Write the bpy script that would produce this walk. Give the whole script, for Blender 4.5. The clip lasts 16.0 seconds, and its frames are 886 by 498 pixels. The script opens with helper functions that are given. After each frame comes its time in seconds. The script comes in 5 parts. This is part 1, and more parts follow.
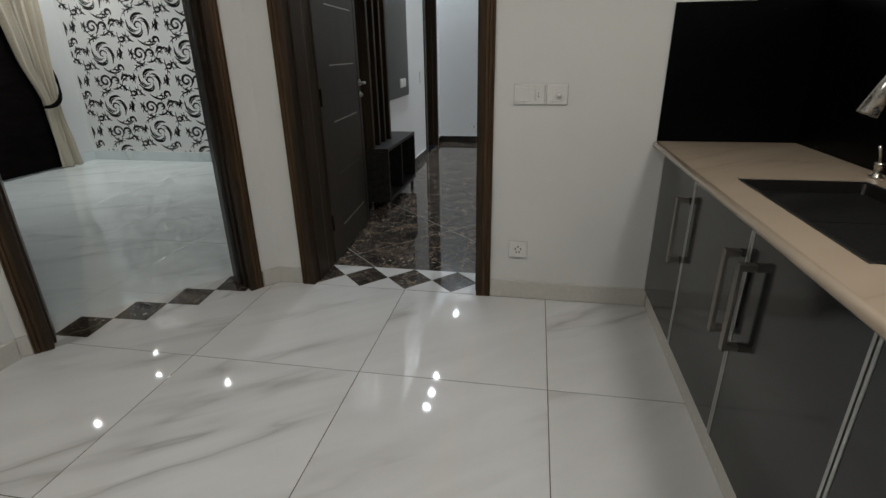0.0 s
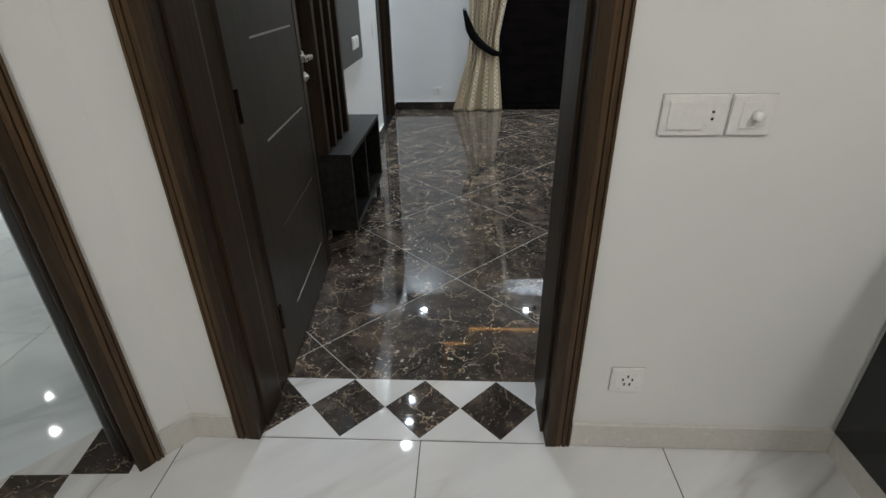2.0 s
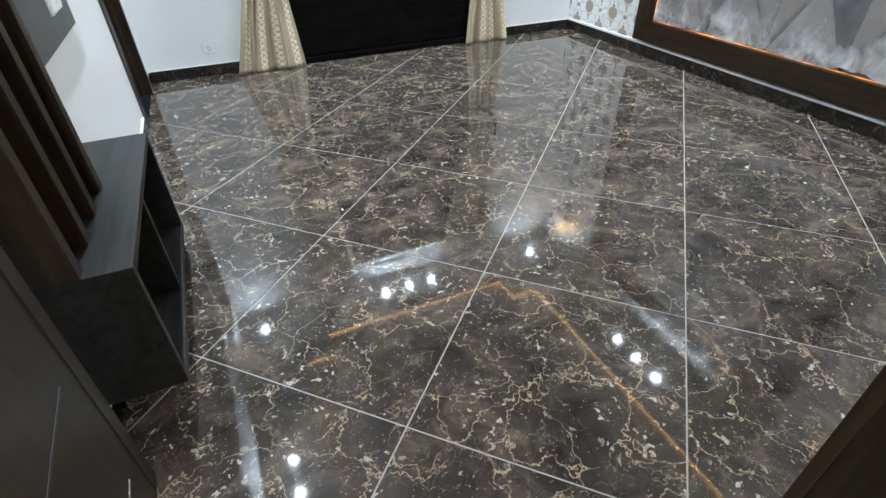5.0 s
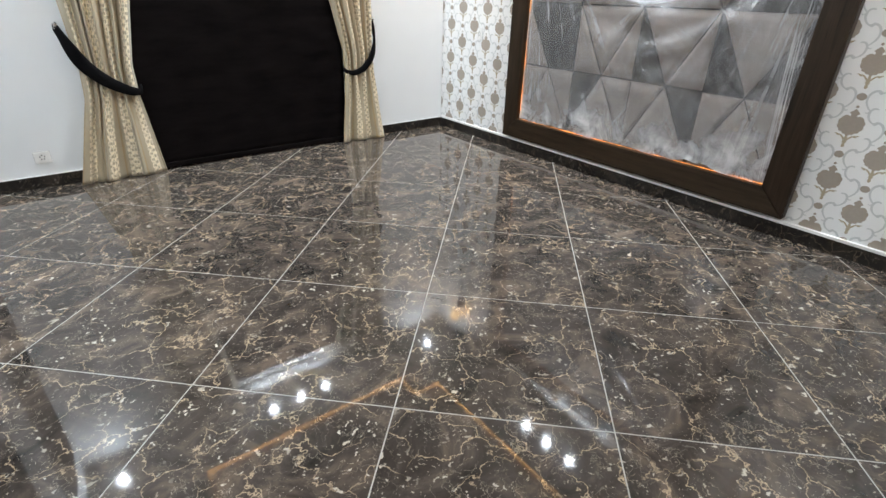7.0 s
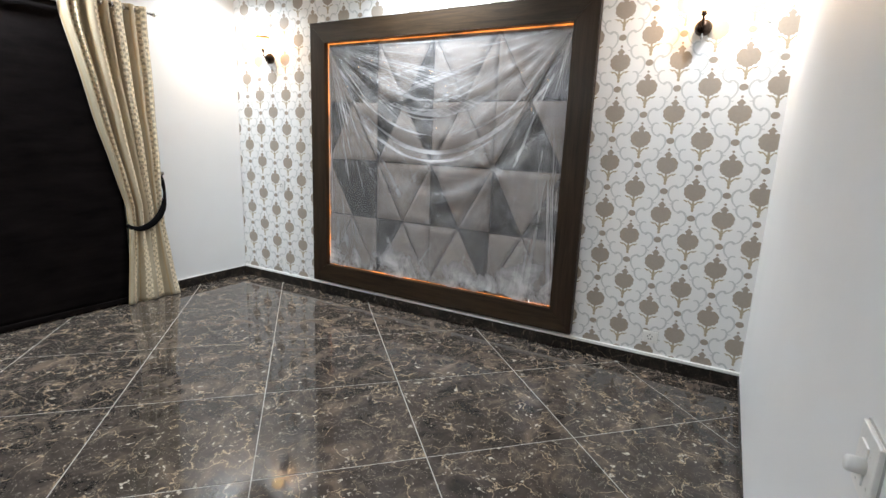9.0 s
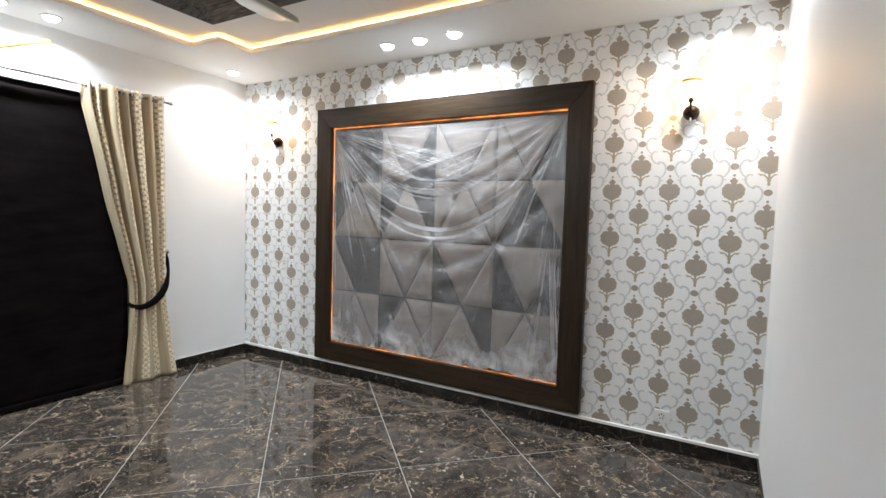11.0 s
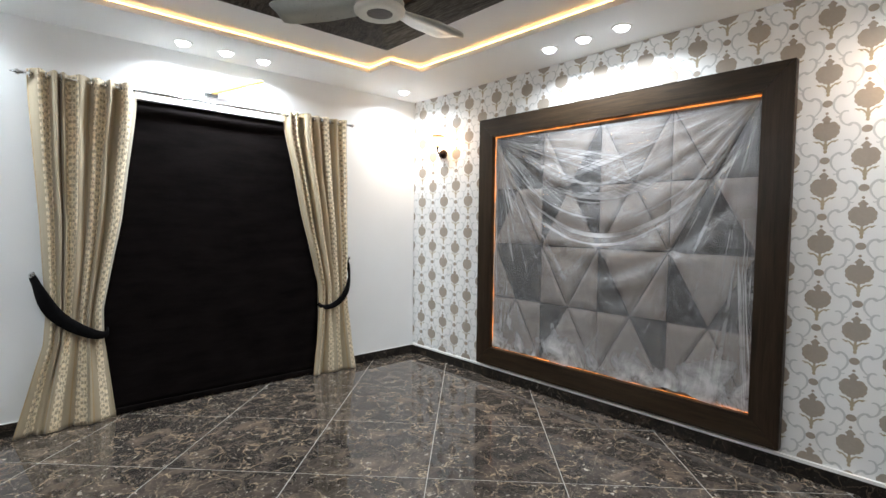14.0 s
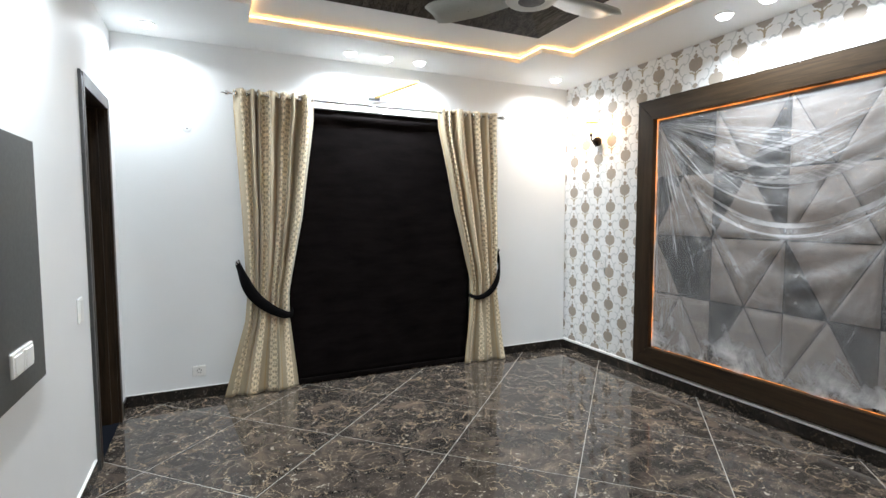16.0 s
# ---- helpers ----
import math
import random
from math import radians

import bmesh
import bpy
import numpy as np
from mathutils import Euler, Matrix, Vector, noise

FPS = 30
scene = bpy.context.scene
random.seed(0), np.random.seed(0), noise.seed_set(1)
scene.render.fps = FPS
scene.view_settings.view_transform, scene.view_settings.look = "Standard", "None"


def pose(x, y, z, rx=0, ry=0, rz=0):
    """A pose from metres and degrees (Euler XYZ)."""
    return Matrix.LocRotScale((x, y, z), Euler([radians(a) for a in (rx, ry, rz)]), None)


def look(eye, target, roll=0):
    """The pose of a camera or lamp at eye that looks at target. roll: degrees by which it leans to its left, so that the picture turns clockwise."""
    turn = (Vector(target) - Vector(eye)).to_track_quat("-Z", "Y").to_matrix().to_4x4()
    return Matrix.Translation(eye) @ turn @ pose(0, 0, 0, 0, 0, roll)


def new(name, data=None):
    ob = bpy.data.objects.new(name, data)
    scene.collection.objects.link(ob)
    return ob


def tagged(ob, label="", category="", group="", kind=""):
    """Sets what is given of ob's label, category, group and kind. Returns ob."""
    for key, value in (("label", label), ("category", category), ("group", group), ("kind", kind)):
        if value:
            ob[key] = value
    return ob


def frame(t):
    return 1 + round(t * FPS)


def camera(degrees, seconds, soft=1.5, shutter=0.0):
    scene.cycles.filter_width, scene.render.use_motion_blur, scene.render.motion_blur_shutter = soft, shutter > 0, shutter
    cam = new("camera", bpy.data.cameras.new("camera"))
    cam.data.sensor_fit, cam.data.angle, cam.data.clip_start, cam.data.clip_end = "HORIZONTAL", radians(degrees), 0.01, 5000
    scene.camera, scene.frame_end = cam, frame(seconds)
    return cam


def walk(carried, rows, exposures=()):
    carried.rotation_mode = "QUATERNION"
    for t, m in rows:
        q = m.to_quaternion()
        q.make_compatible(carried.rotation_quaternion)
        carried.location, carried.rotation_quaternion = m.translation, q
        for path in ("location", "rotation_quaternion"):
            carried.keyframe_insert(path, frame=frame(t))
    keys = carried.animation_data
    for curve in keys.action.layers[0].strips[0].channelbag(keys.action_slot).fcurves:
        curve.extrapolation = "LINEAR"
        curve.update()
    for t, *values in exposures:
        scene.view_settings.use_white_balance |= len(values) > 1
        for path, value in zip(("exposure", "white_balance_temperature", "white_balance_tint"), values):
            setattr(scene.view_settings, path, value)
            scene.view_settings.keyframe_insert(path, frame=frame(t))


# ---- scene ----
cam = camera(83.7, 16.0)
PATH = [
    (0, (0.068, 0.141, 1.289), (-0.269, 1.968, 0.548), -0.9),
    (0.5, (-0.071, 0.412, 1.357), (-0.356, 2.183, 0.473), -1.3),
    (1, (-0.216, 0.77, 1.363), (-0.476, 2.531, 0.451), -0.3),
    (1.5, (-0.362, 1.119, 1.357), (-0.572, 2.876, 0.426), -0.7),
    (2, (-0.483, 1.486, 1.364), (-0.57, 3.248, 0.421), -0.9),
    (2.5, (-0.554, 1.849, 1.369), (-0.581, 3.587, 0.38), -1.1),
    (3, (-0.662, 2.146, 1.343), (-0.557, 3.838, 0.283), -1.7),
    (3.5, (-0.693, 2.42, 1.338), (-0.453, 4.048, 0.202), -2.2),
    (4, (-0.704, 2.653, 1.341), (-0.354, 4.223, 0.153), -2.0),
    (4.2, (-0.717, 2.713, 1.344), (-0.314, 4.257, 0.138), -1.9),
    (6.3, (-0.804, 2.988, 1.345), (0.114, 4.386, 0.25), 0.7),
    (6.5, (-0.766, 3.034, 1.352), (0.181, 4.449, 0.303), 0.7),
    (7, (-0.677, 3.105, 1.375), (0.427, 4.496, 0.455), 1.5),
    (7.5, (-0.652, 3.155, 1.408), (0.65, 4.455, 0.623), 1.5),
    (8, (-0.664, 3.176, 1.438), (0.81, 4.354, 0.774), 1.7),
    (8.5, (-0.67, 3.176, 1.467), (0.95, 4.222, 0.935), 1.9),
    (9, (-0.676, 3.187, 1.491), (1.028, 4.147, 1.077), 2.2),
    (9.5, (-0.684, 3.202, 1.499), (1.07, 4.116, 1.199), 2.3),
    (9.7, (-0.687, 3.204, 1.502), (1.075, 4.113, 1.24), 2.1),
    (11.8, (-0.691, 3.216, 1.519), (1.013, 4.261, 1.454), 2.1),
    (12, (-0.668, 3.225, 1.515), (1.015, 4.303, 1.445), 1.7),
    (12.5, (-0.657, 3.216, 1.508), (0.963, 4.386, 1.437), 1.3),
    (13, (-0.67, 3.224, 1.502), (0.872, 4.496, 1.424), 1.0),
    (13.5, (-0.683, 3.233, 1.501), (0.759, 4.616, 1.412), 0.8),
    (14, (-0.68, 3.241, 1.503), (0.659, 4.724, 1.4), 0.7),
    (14.5, (-0.685, 3.234, 1.51), (0.53, 4.819, 1.4), 0.5),
    (15, (-0.691, 3.258, 1.501), (0.412, 4.922, 1.385), 0.3),
    (15.5, (-0.69, 3.267, 1.493), (0.287, 5.008, 1.37), 0.0),
    (16, (-0.683, 3.252, 1.502), (0.158, 5.061, 1.364), -0.1),
]
EXPOSURES = [(0, -0.45, 6500, 11), (1.0, -0.4, 6500, 11), (1.5, -0.2, 6500, 11), (2.0, 0.08, 6400, 11), (2.5, 0.80, 6150, 11), (3.0, 1.18, 6150, 11), (3.5, 1.12, 6200, 12),
             (4.2, 1.02, 5950, 9), (6.3, 1.13, 6450, 11), (7.5, 0.95, 6600, 13), (8.5, 0.79, 6600, 13), (9.5, 0.58, 6600, 13), (12.0, 0.58, 6700, 14), (14.0, 0.53, 6650, 13),
             (16.0, 0.62, 6600, 12)]
walk(cam, [(t, look(eye, target, roll)) for t, eye, target, roll in PATH], EXPOSURES)

# ---- world, lamps and exposure ----
world = bpy.data.worlds.new("night")
scene.world = world
world.use_nodes = True
world.node_tree.nodes["Background"].inputs[0].default_value = (0.02, 0.025, 0.035, 1)
world.node_tree.nodes["Background"].inputs[1].default_value = 0.3

BED_SPOT, LOUNGE_SPOT, KITCHEN_FILL, SCONCE = 8.6, 7.2, 19, 7
COOL = (0.82, 0.94, 1.02)
WARM = (1.0, 0.62, 0.30)
CEIL = 2.87


def down_lamp(x, y, z, watts, colour=COOL, size=0.055, beam=152):
    data = bpy.data.lights.new("downlight_lamp", "AREA")
    data.shape, data.size, data.energy, data.color = "DISK", size, watts, colour
    data.spread = radians(beam)
    ob = new("downlight_lamp", data)
    ob.location = (x, y, z)
    return ob


BED_DOWNLIGHTS = [(0.42, 7.47), (0.74, 7.47), (1.05, 7.47), (2.55, 5.61), (2.55, 5.31), (2.55, 5.01), (2.52, 7.42), (-1.07, 7.45),
                  (-1.07, 5.66), (-1.07, 5.33), (-1.07, 5.03), (2.52, 3.24)]
LOUNGE_DOWNLIGHTS = [(-5.35, 5.6), (-4.9, 5.1), (-3.85, 5.1), (-4.95, 4.1)]
for px, py in BED_DOWNLIGHTS:
    down_lamp(px, py, CEIL - 0.036, BED_SPOT)
for px, py in LOUNGE_DOWNLIGHTS:
    down_lamp(px, py, CEIL - 0.036, LOUNGE_SPOT, (0.96, 0.98, 0.94), beam=125)
# The kitchen's own fixtures are unknown; two unseen fill lights are added here.
KITCHEN_FILLS = [(0.97, 0.7), (-0.8, 0.7)]
for px, py in KITCHEN_FILLS:
    kl = bpy.data.lights.new("kitchen_fill", "AREA")
    kl.shape, kl.size, kl.energy, kl.color = "DISK", 0.42, KITCHEN_FILL, (1.0, 0.975, 0.92)
    new("kitchen_fill", kl).location = (px, py, CEIL - 0.03)
SCONCES = [(2.9, 7.2, 2.24), (2.9, 3.44, 2.24)]
for px, py, pz in SCONCES:
    sl = bpy.data.lights.new("sconce_bulb", "POINT")
    sl.energy, sl.color, sl.shadow_soft_size = SCONCE, (1.0, 0.66, 0.34), 0.03
    new("sconce_bulb", sl).location = (px - 0.1, py, pz + 0.14)

# ---- materials ----


class Mat:
    """A node material with short calls."""

    def __init__(self, name):
        self.m = bpy.data.materials.new(name)
        self.m.use_nodes = True
        self.t = self.m.node_tree
        self.p = self.t.nodes["Principled BSDF"]
        self.out = self.t.nodes["Material Output"]

    def n(self, kind, props=None, **ins):
        node = self.t.nodes.new("ShaderNode" + kind)
        for k, v in (props or {}).items():
            setattr(node, k, v)
        for k, v in ins.items():
            self.put(node.inputs[int(k[1:])] if k[0] == "i" and k[1:].isdigit() else node.inputs[k.replace("_", " ")], v)
        return node

    def put(self, socket, v):
        if hasattr(v, "outputs"):
            v = v.outputs[0]
        if hasattr(v, "is_linked"):
            self.t.links.new(v, socket)
        else:
            socket.default_value = v

    def math(self, op, a, b=0.0, c=None):
        node = self.n("Math", {"operation": op, "use_clamp": False}, i0=a, i1=b)
        if c is not None:
            self.put(node.inputs[2], c)
        return node

    def ramp(self, fac, stops):
        node = self.n("ValToRGB", Fac=fac)
        el = node.color_ramp.elements
        while len(el) < len(stops):
            el.new(0.5)
        for e, (pos, col) in zip(el, stops):
            e.position = pos
            e.color = (col, col, col, 1) if isinstance(col, (int, float)) else (*col, 1)
        return node

    def mix(self, fac, a, b, mode="MIX"):
        node = self.n("Mix", {"data_type": "RGBA", "blend_type": mode})
        self.put(node.inputs[0], fac)
        self.put(node.inputs[6], a if hasattr(a, "outputs") or hasattr(a, "is_linked") else (*a, 1))
        self.put(node.inputs[7], b if hasattr(b, "outputs") or hasattr(b, "is_linked") else (*b, 1))
        return node.outputs[2]

    def coords(self, scale=(1, 1, 1), kind="Object", shift=False, turn=0.0):
        tc = self.n("TexCoord")
        v = tc.outputs[kind]
        if shift:
            oi = self.n("ObjectInfo")
            s = self.n("VectorMath", {"operation": "SCALE"}, i0=(37.0, 53.0, 11.0))
            self.put(s.inputs["Scale"], oi.outputs["Random"])
            v = self.n("VectorMath", {"operation": "ADD"}, i0=v, i1=s).outputs[0]
        mp = self.n("Mapping", Vector=v)
        mp.inputs["Scale"].default_value = scale
        mp.inputs["Rotation"].default_value = (0, 0, turn)
        return mp.outputs[0]

    def noise(self, v, scale, detail=4.0, rough=0.55, distortion=0.0):
        node = self.n("TexNoise", Vector=v, Scale=scale, Detail=detail, Roughness=rough, Distortion=distortion)
        return node.outputs["Fac"]

    def set(self, **k):
        for name, v in k.items():
            self.put(self.p.inputs[name.replace("_", " ")], v)
        return self

    def bump(self, height, strength=0.2, distance=0.002):
        b = self.n("Bump", Strength=strength, Distance=distance, Height=height)
        self.put(self.p.inputs["Normal"], b.outputs[0])
        return self


def c4(*c):
    return (*c, 1)


def paint(name, colour, rough=0.55):
    m = Mat(name)
    v = m.coords()
    big = m.noise(v, 1.3, 3)
    fine = m.noise(v, 220, 2)
    col = m.mix(m.ramp(big, [(0.3, 0.0), (0.7, 1.0)]), tuple(c * 0.955 for c in colour), colour)
    m.set(Base_Color=col, Roughness=m.math("MULTIPLY_ADD", fine, 0.12, rough - 0.06)).bump(m.noise(v, 90, 3), 0.12, 0.001)
    return m.m


def wood(name, dark, light, rough=0.35, axis=2, coat=0.15, spec=0.22):
    m = Mat(name)
    s = [26.0, 26.0, 26.0]
    s[axis] = 1.6
    v = m.coords(tuple(s))
    grain = m.noise(v, 1.0, 6, 0.65, 0.6)
    fine = m.noise(v, 6.0, 3)
    fac = m.math("ADD", m.math("MULTIPLY", grain, 0.75), m.math("MULTIPLY", fine, 0.25))
    m.set(Base_Color=m.ramp(fac, [(0.35, dark), (0.68, light)]), Roughness=m.math("MULTIPLY_ADD", fine, 0.18, rough - 0.08),
          Specular_IOR_Level=spec, Coat_Weight=coat, Coat_Roughness=0.2).bump(fac, 0.25, 0.0015)
    return m.m


def plain(name, colour, rough=0.4, metal=0.0, bump=0.0, scale=60.0, spec=0.5):
    m = Mat(name)
    v = m.coords()
    f = m.noise(v, scale, 3)
    m.set(Specular_IOR_Level=spec, Base_Color=m.mix(f, tuple(c * 0.88 for c in colour), tuple(min(1, c * 1.08) for c in colour)), Metallic=metal,
          Roughness=m.math("MULTIPLY_ADD", f, 0.14, max(0.03, rough - 0.07)))
    if bump:
        m.bump(f, bump, 0.001)
    return m.m


def glow(name, colour, strength, base=(0.8, 0.8, 0.8)):
    m = Mat(name)
    m.set(Base_Color=c4(*base), Emission_Color=c4(*colour), Emission_Strength=strength)
    return m.m


def dark_marble(name, coat=0.0, spec=0.5, depth=0.0):
    m = Mat(name)
    v = m.coords(shift=True)
    warp = m.n("TexNoise", Vector=v, Scale=4.5, Detail=5.0, Roughness=0.6).outputs["Color"]
    off = m.n("VectorMath", {"operation": "MULTIPLY_ADD"}, i0=warp, i1=(0.34, 0.34, 0.34), i2=v).outputs[0]
    cloud = m.noise(v, 5.0, 6, 0.65, 0.8)
    base = m.ramp(cloud, [(0.30, (0.021, 0.0176, 0.0160)), (0.52, (0.058, 0.0468, 0.0400)), (0.74, (0.160, 0.121, 0.094))])
    patch = m.noise(v, 7.5, 4, 0.6)
    gate = m.ramp(patch, [(0.39, 0.0), (0.54, 1.0)])
    patch2 = m.noise(v, 11.0, 4, 0.6, 0.4)
    gate2 = m.ramp(patch2, [(0.47, 0.0), (0.58, 1.0)])
    # long tan veins
    e1 = m.n("TexVoronoi", {"feature": "DISTANCE_TO_EDGE"}, Vector=off, Scale=4.6).outputs["Distance"]
    vein1 = m.math("MULTIPLY", m.ramp(e1, [(0.0, 1.0), (0.016, 0.0)]), gate)
    col = m.mix(vein1, base, (0.46, 0.35, 0.235))
    # fine pale web
    e2 = m.n("TexVoronoi", {"feature": "DISTANCE_TO_EDGE"}, Vector=off, Scale=17.0).outputs["Distance"]
    vein2 = m.math("MULTIPLY", m.math("MULTIPLY", m.ramp(e2, [(0.0, 1.0), (0.030, 0.0)]), gate2), 0.5)
    col = m.mix(vein2, col, (0.36, 0.30, 0.235))
    # chips of light calcite
    cell = m.n("TexVoronoi", {"feature": "F1"}, Vector=off, Scale=25.0, Randomness=1.0)
    chip = m.ramp(cell.outputs["Distance"], [(0.18, 1.0), (0.28, 0.0)])
    pick = m.ramp(m.n("SeparateColor", Color=cell.outputs["Color"]).outputs[0], [(0.62, 0.0), (0.66, 1.0)])
    chips = m.math("MULTIPLY", m.math("MULTIPLY", chip, pick), m.ramp(m.noise(v, 4.0, 3), [(0.40, 0.15), (0.55, 1.0)]))
    col = m.mix(chips, col, (0.48, 0.43, 0.36))
    cell2 = m.n("TexVoronoi", {"feature": "F1"}, Vector=off, Scale=75.0)
    chip2 = m.math("MULTIPLY", m.ramp(cell2.outputs["Distance"], [(0.18, 1.0), (0.32, 0.0)]),
                   m.ramp(m.n("SeparateColor", Color=cell2.outputs["Color"]).outputs[1], [(0.80, 0.0), (0.84, 0.8)]))
    col = m.mix(chip2, col, (0.38, 0.325, 0.26))
    if depth:
        col = m.mix(depth, col, (0.010, 0.009, 0.0085))
    smear = m.noise(v, 2.2, 4)
    m.set(Base_Color=col, Roughness=m.math("MULTIPLY_ADD", smear, 0.04, 0.015), IOR=1.5, Coat_Weight=coat, Coat_Roughness=0.02, Coat_IOR=1.5, Specular_IOR_Level=spec)
    m.bump(m.noise(v, 3.0, 2), 0.02, 0.001)
    return m.m


def white_marble(name, tint=(0.80, 0.80, 0.79), vein=(0.44, 0.43, 0.41), amount=0.85, run=0.6):
    m = Mat(name)
    mp = m.n("Mapping", {"vector_type": "TEXTURE"}, Vector=m.coords(shift=True))
    mp.inputs["Scale"].default_value = (2.4, 0.48, 1.0)
    mp.inputs["Rotation"].default_value = (0, 0, run)
    v = mp.outputs[0]
    warp = m.n("TexNoise", Vector=v, Scale=2.2, Detail=4.0).outputs["Color"]
    off = m.n("VectorMath", {"operation": "MULTIPLY_ADD"}, i0=warp, i1=(0.22, 0.22, 0.22), i2=v).outputs[0]
    a = m.noise(off, 1.1, 4, 0.5)
    ridge = m.math("ABSOLUTE", m.math("SUBTRACT", a, 0.5))
    line = m.ramp(ridge, [(0.0, 1.0), (0.014, 0.45), (0.060, 0.0)])
    gate = m.ramp(m.noise(v, 2.0, 2), [(0.42, 0.0), (0.62, 1.0)])
    cloud = m.ramp(m.noise(off, 2.6, 5, 0.6), [(0.35, 0.0), (0.75, 0.25)])
    col = m.mix(cloud, tint, vein)
    col = m.mix(m.math("MULTIPLY", m.math("MULTIPLY", line, gate), amount), col, vein)
    m.set(Base_Color=col, Roughness=m.math("MULTIPLY_ADD", m.noise(v, 3, 3), 0.05, 0.012), IOR=1.5)
    return m.m


def curtain_cloth(name, ground, band):
    """Woven cloth with vertical bands of small embroidered blocks; the cloth's own u runs along its width."""
    m = Mat(name)
    uv = m.n("UVMap").outputs[0]
    sep = m.n("SeparateXYZ", Vector=uv)
    u, w = sep.outputs[0], sep.outputs[1]
    cell = m.math("FRACT", m.math("MULTIPLY", u, 4.0))
    inband = m.math("LESS_THAN", m.math("ABSOLUTE", m.math("SUBTRACT", cell, 0.5)), 0.22)
    gold = m.math("LESS_THAN", m.math("ABSOLUTE", m.math("SUBTRACT", cell, 0.03)), 0.03)
    # interlocked key pattern: stepped bars with broken ends
    kx = m.math("MULTIPLY", u, 36.0)
    kz = m.math("MULTIPLY", w, 20.0)
    step = m.math("MULTIPLY", m.math("FLOOR", m.math("MULTIPLY", kx, 0.5)), 0.5)
    bar = m.math("LESS_THAN", m.math("FRACT", m.math("ADD", kz, step)), 0.62)
    post = m.math("LESS_THAN", m.math("FRACT", kx), 0.34)
    key = m.math("MAXIMUM", bar, m.math("MULTIPLY", post, 0.8))
    worn = m.ramp(m.noise(m.n("CombineXYZ", X=m.math("MULTIPLY", u, 70.0), Y=m.math("MULTIPLY", w, 40.0)), 1.0, 3, 0.6), [(0.36, 0.10), (0.56, 1.0)])
    grey = m.math("MULTIPLY", key, worn)
    v = m.coords()
    weave = m.noise(v, 260, 2)
    slub = m.noise(m.coords((30, 30, 3)), 1.5, 4)
    base = m.mix(slub, tuple(c * 0.8 for c in ground), tuple(min(1, c * 1.12) for c in ground))
    col = m.mix(m.math("MULTIPLY", inband, grey), base, band)
    col = m.mix(m.math("MULTIPLY", gold, 0.75), col, (0.40, 0.27, 0.12))
    m.set(Base_Color=col, Roughness=0.62, Sheen_Weight=0.25).bump(m.math("ADD", weave, m.math("MULTIPLY", m.math("MULTIPLY", inband, grey), 1.4)), 0.3, 0.0012)
    return m.m


M_WALL = paint("wall_paint_white", (0.80, 0.81, 0.81))
M_CREAM = paint("wall_paint_cream", (0.80, 0.80, 0.77))
M_CEIL = paint("ceiling_paint", (0.82, 0.82, 0.81), 0.7)
M_PAPER = paint("wallpaper_ground", (0.86, 0.86, 0.85), 0.45)
M_WOOD = wood("dark_stained_wood", (0.0100, 0.0062, 0.0040), (0.054, 0.034, 0.0190), 0.40, coat=0.0)
M_WOODB = wood("brown_stained_wood", (0.034, 0.020, 0.0105), (0.130, 0.078, 0.039), 0.42, coat=0.0)
M_DOOR = wood("door_veneer", (0.0115, 0.0086, 0.0060), (0.034, 0.0255, 0.0175), 0.38, coat=0.0, spec=0.36)
M_WOODM = wood("mid_stained_wood", (0.016, 0.0105, 0.0065), (0.072, 0.046, 0.026), 0.40, coat=0.0)
M_BOARDS = wood("ceiling_board_veneer", (0.028, 0.024, 0.021), (0.125, 0.106, 0.092), 0.26, axis=1, coat=0.3)
M_FIELD = wood("ceiling_field_veneer", (0.045, 0.020, 0.010), (0.19, 0.085, 0.040), 0.35, axis=0, coat=0.2)
M_FRAME = wood("frame_wood", (0.012, 0.0072, 0.0045), (0.044, 0.026, 0.0145), 0.36, coat=0.04)
M_FRAMEH = wood("frame_wood_level", (0.012, 0.0074, 0.0044), (0.046, 0.0285, 0.0155), 0.36, axis=1, coat=0.04)
M_ASH = wood("grey_black_ash", (0.007, 0.0065, 0.006), (0.032, 0.030, 0.027), 0.42, axis=1, coat=0.0)
M_DARKM = dark_marble("dark_emperador_marble")
M_DIAM = dark_marble("honed_dark_marble", 0.0, 0.12)
M_SKIRTD = dark_marble("dark_skirting_marble", 0.0, 0.25, 0.72)
M_WHITEM = white_marble("white_veined_marble")
M_LOUNGE = white_marble("pale_marble", (0.79, 0.85, 0.855), (0.53, 0.59, 0.60), 0.8)
M_SKIRT = plain("cream_skirting_tile", (0.66, 0.64, 0.59), 0.25)
M_GROUTD = plain("pale_grout", (0.39, 0.37, 0.335), 0.8)
M_GROUTW = plain("grey_grout", (0.13, 0.12, 0.105), 0.8)
# Grey for the shadow outline drawn round wall plates.
M_SHADOWRIM = plain("grey_shadow_rim", (0.48, 0.47, 0.45), 0.6)
M_SINK = plain("black_composite", (0.020, 0.0185, 0.017), 0.3, spec=0.4)
M_BLACKG = plain("black_backsplash_glass", (0.0016, 0.0014, 0.0018), 0.3, spec=0.12)
M_CAB = plain("charcoal_gloss_laminate", (0.0105, 0.0115, 0.012), 0.12)
M_ALU = plain("brushed_aluminium", (0.50, 0.50, 0.49), 0.34, 0.9)
M_NICKEL = plain("satin_nickel", (0.55, 0.53, 0.49), 0.28, 1.0)
M_HANDLE = plain("satin_pewter", (0.27, 0.25, 0.225), 0.45, 0.9)
M_CHROME = plain("chrome", (0.72, 0.72, 0.72), 0.08, 1.0)
M_PLASTIC = plain("white_switch_plastic", (0.84, 0.83, 0.80), 0.3)
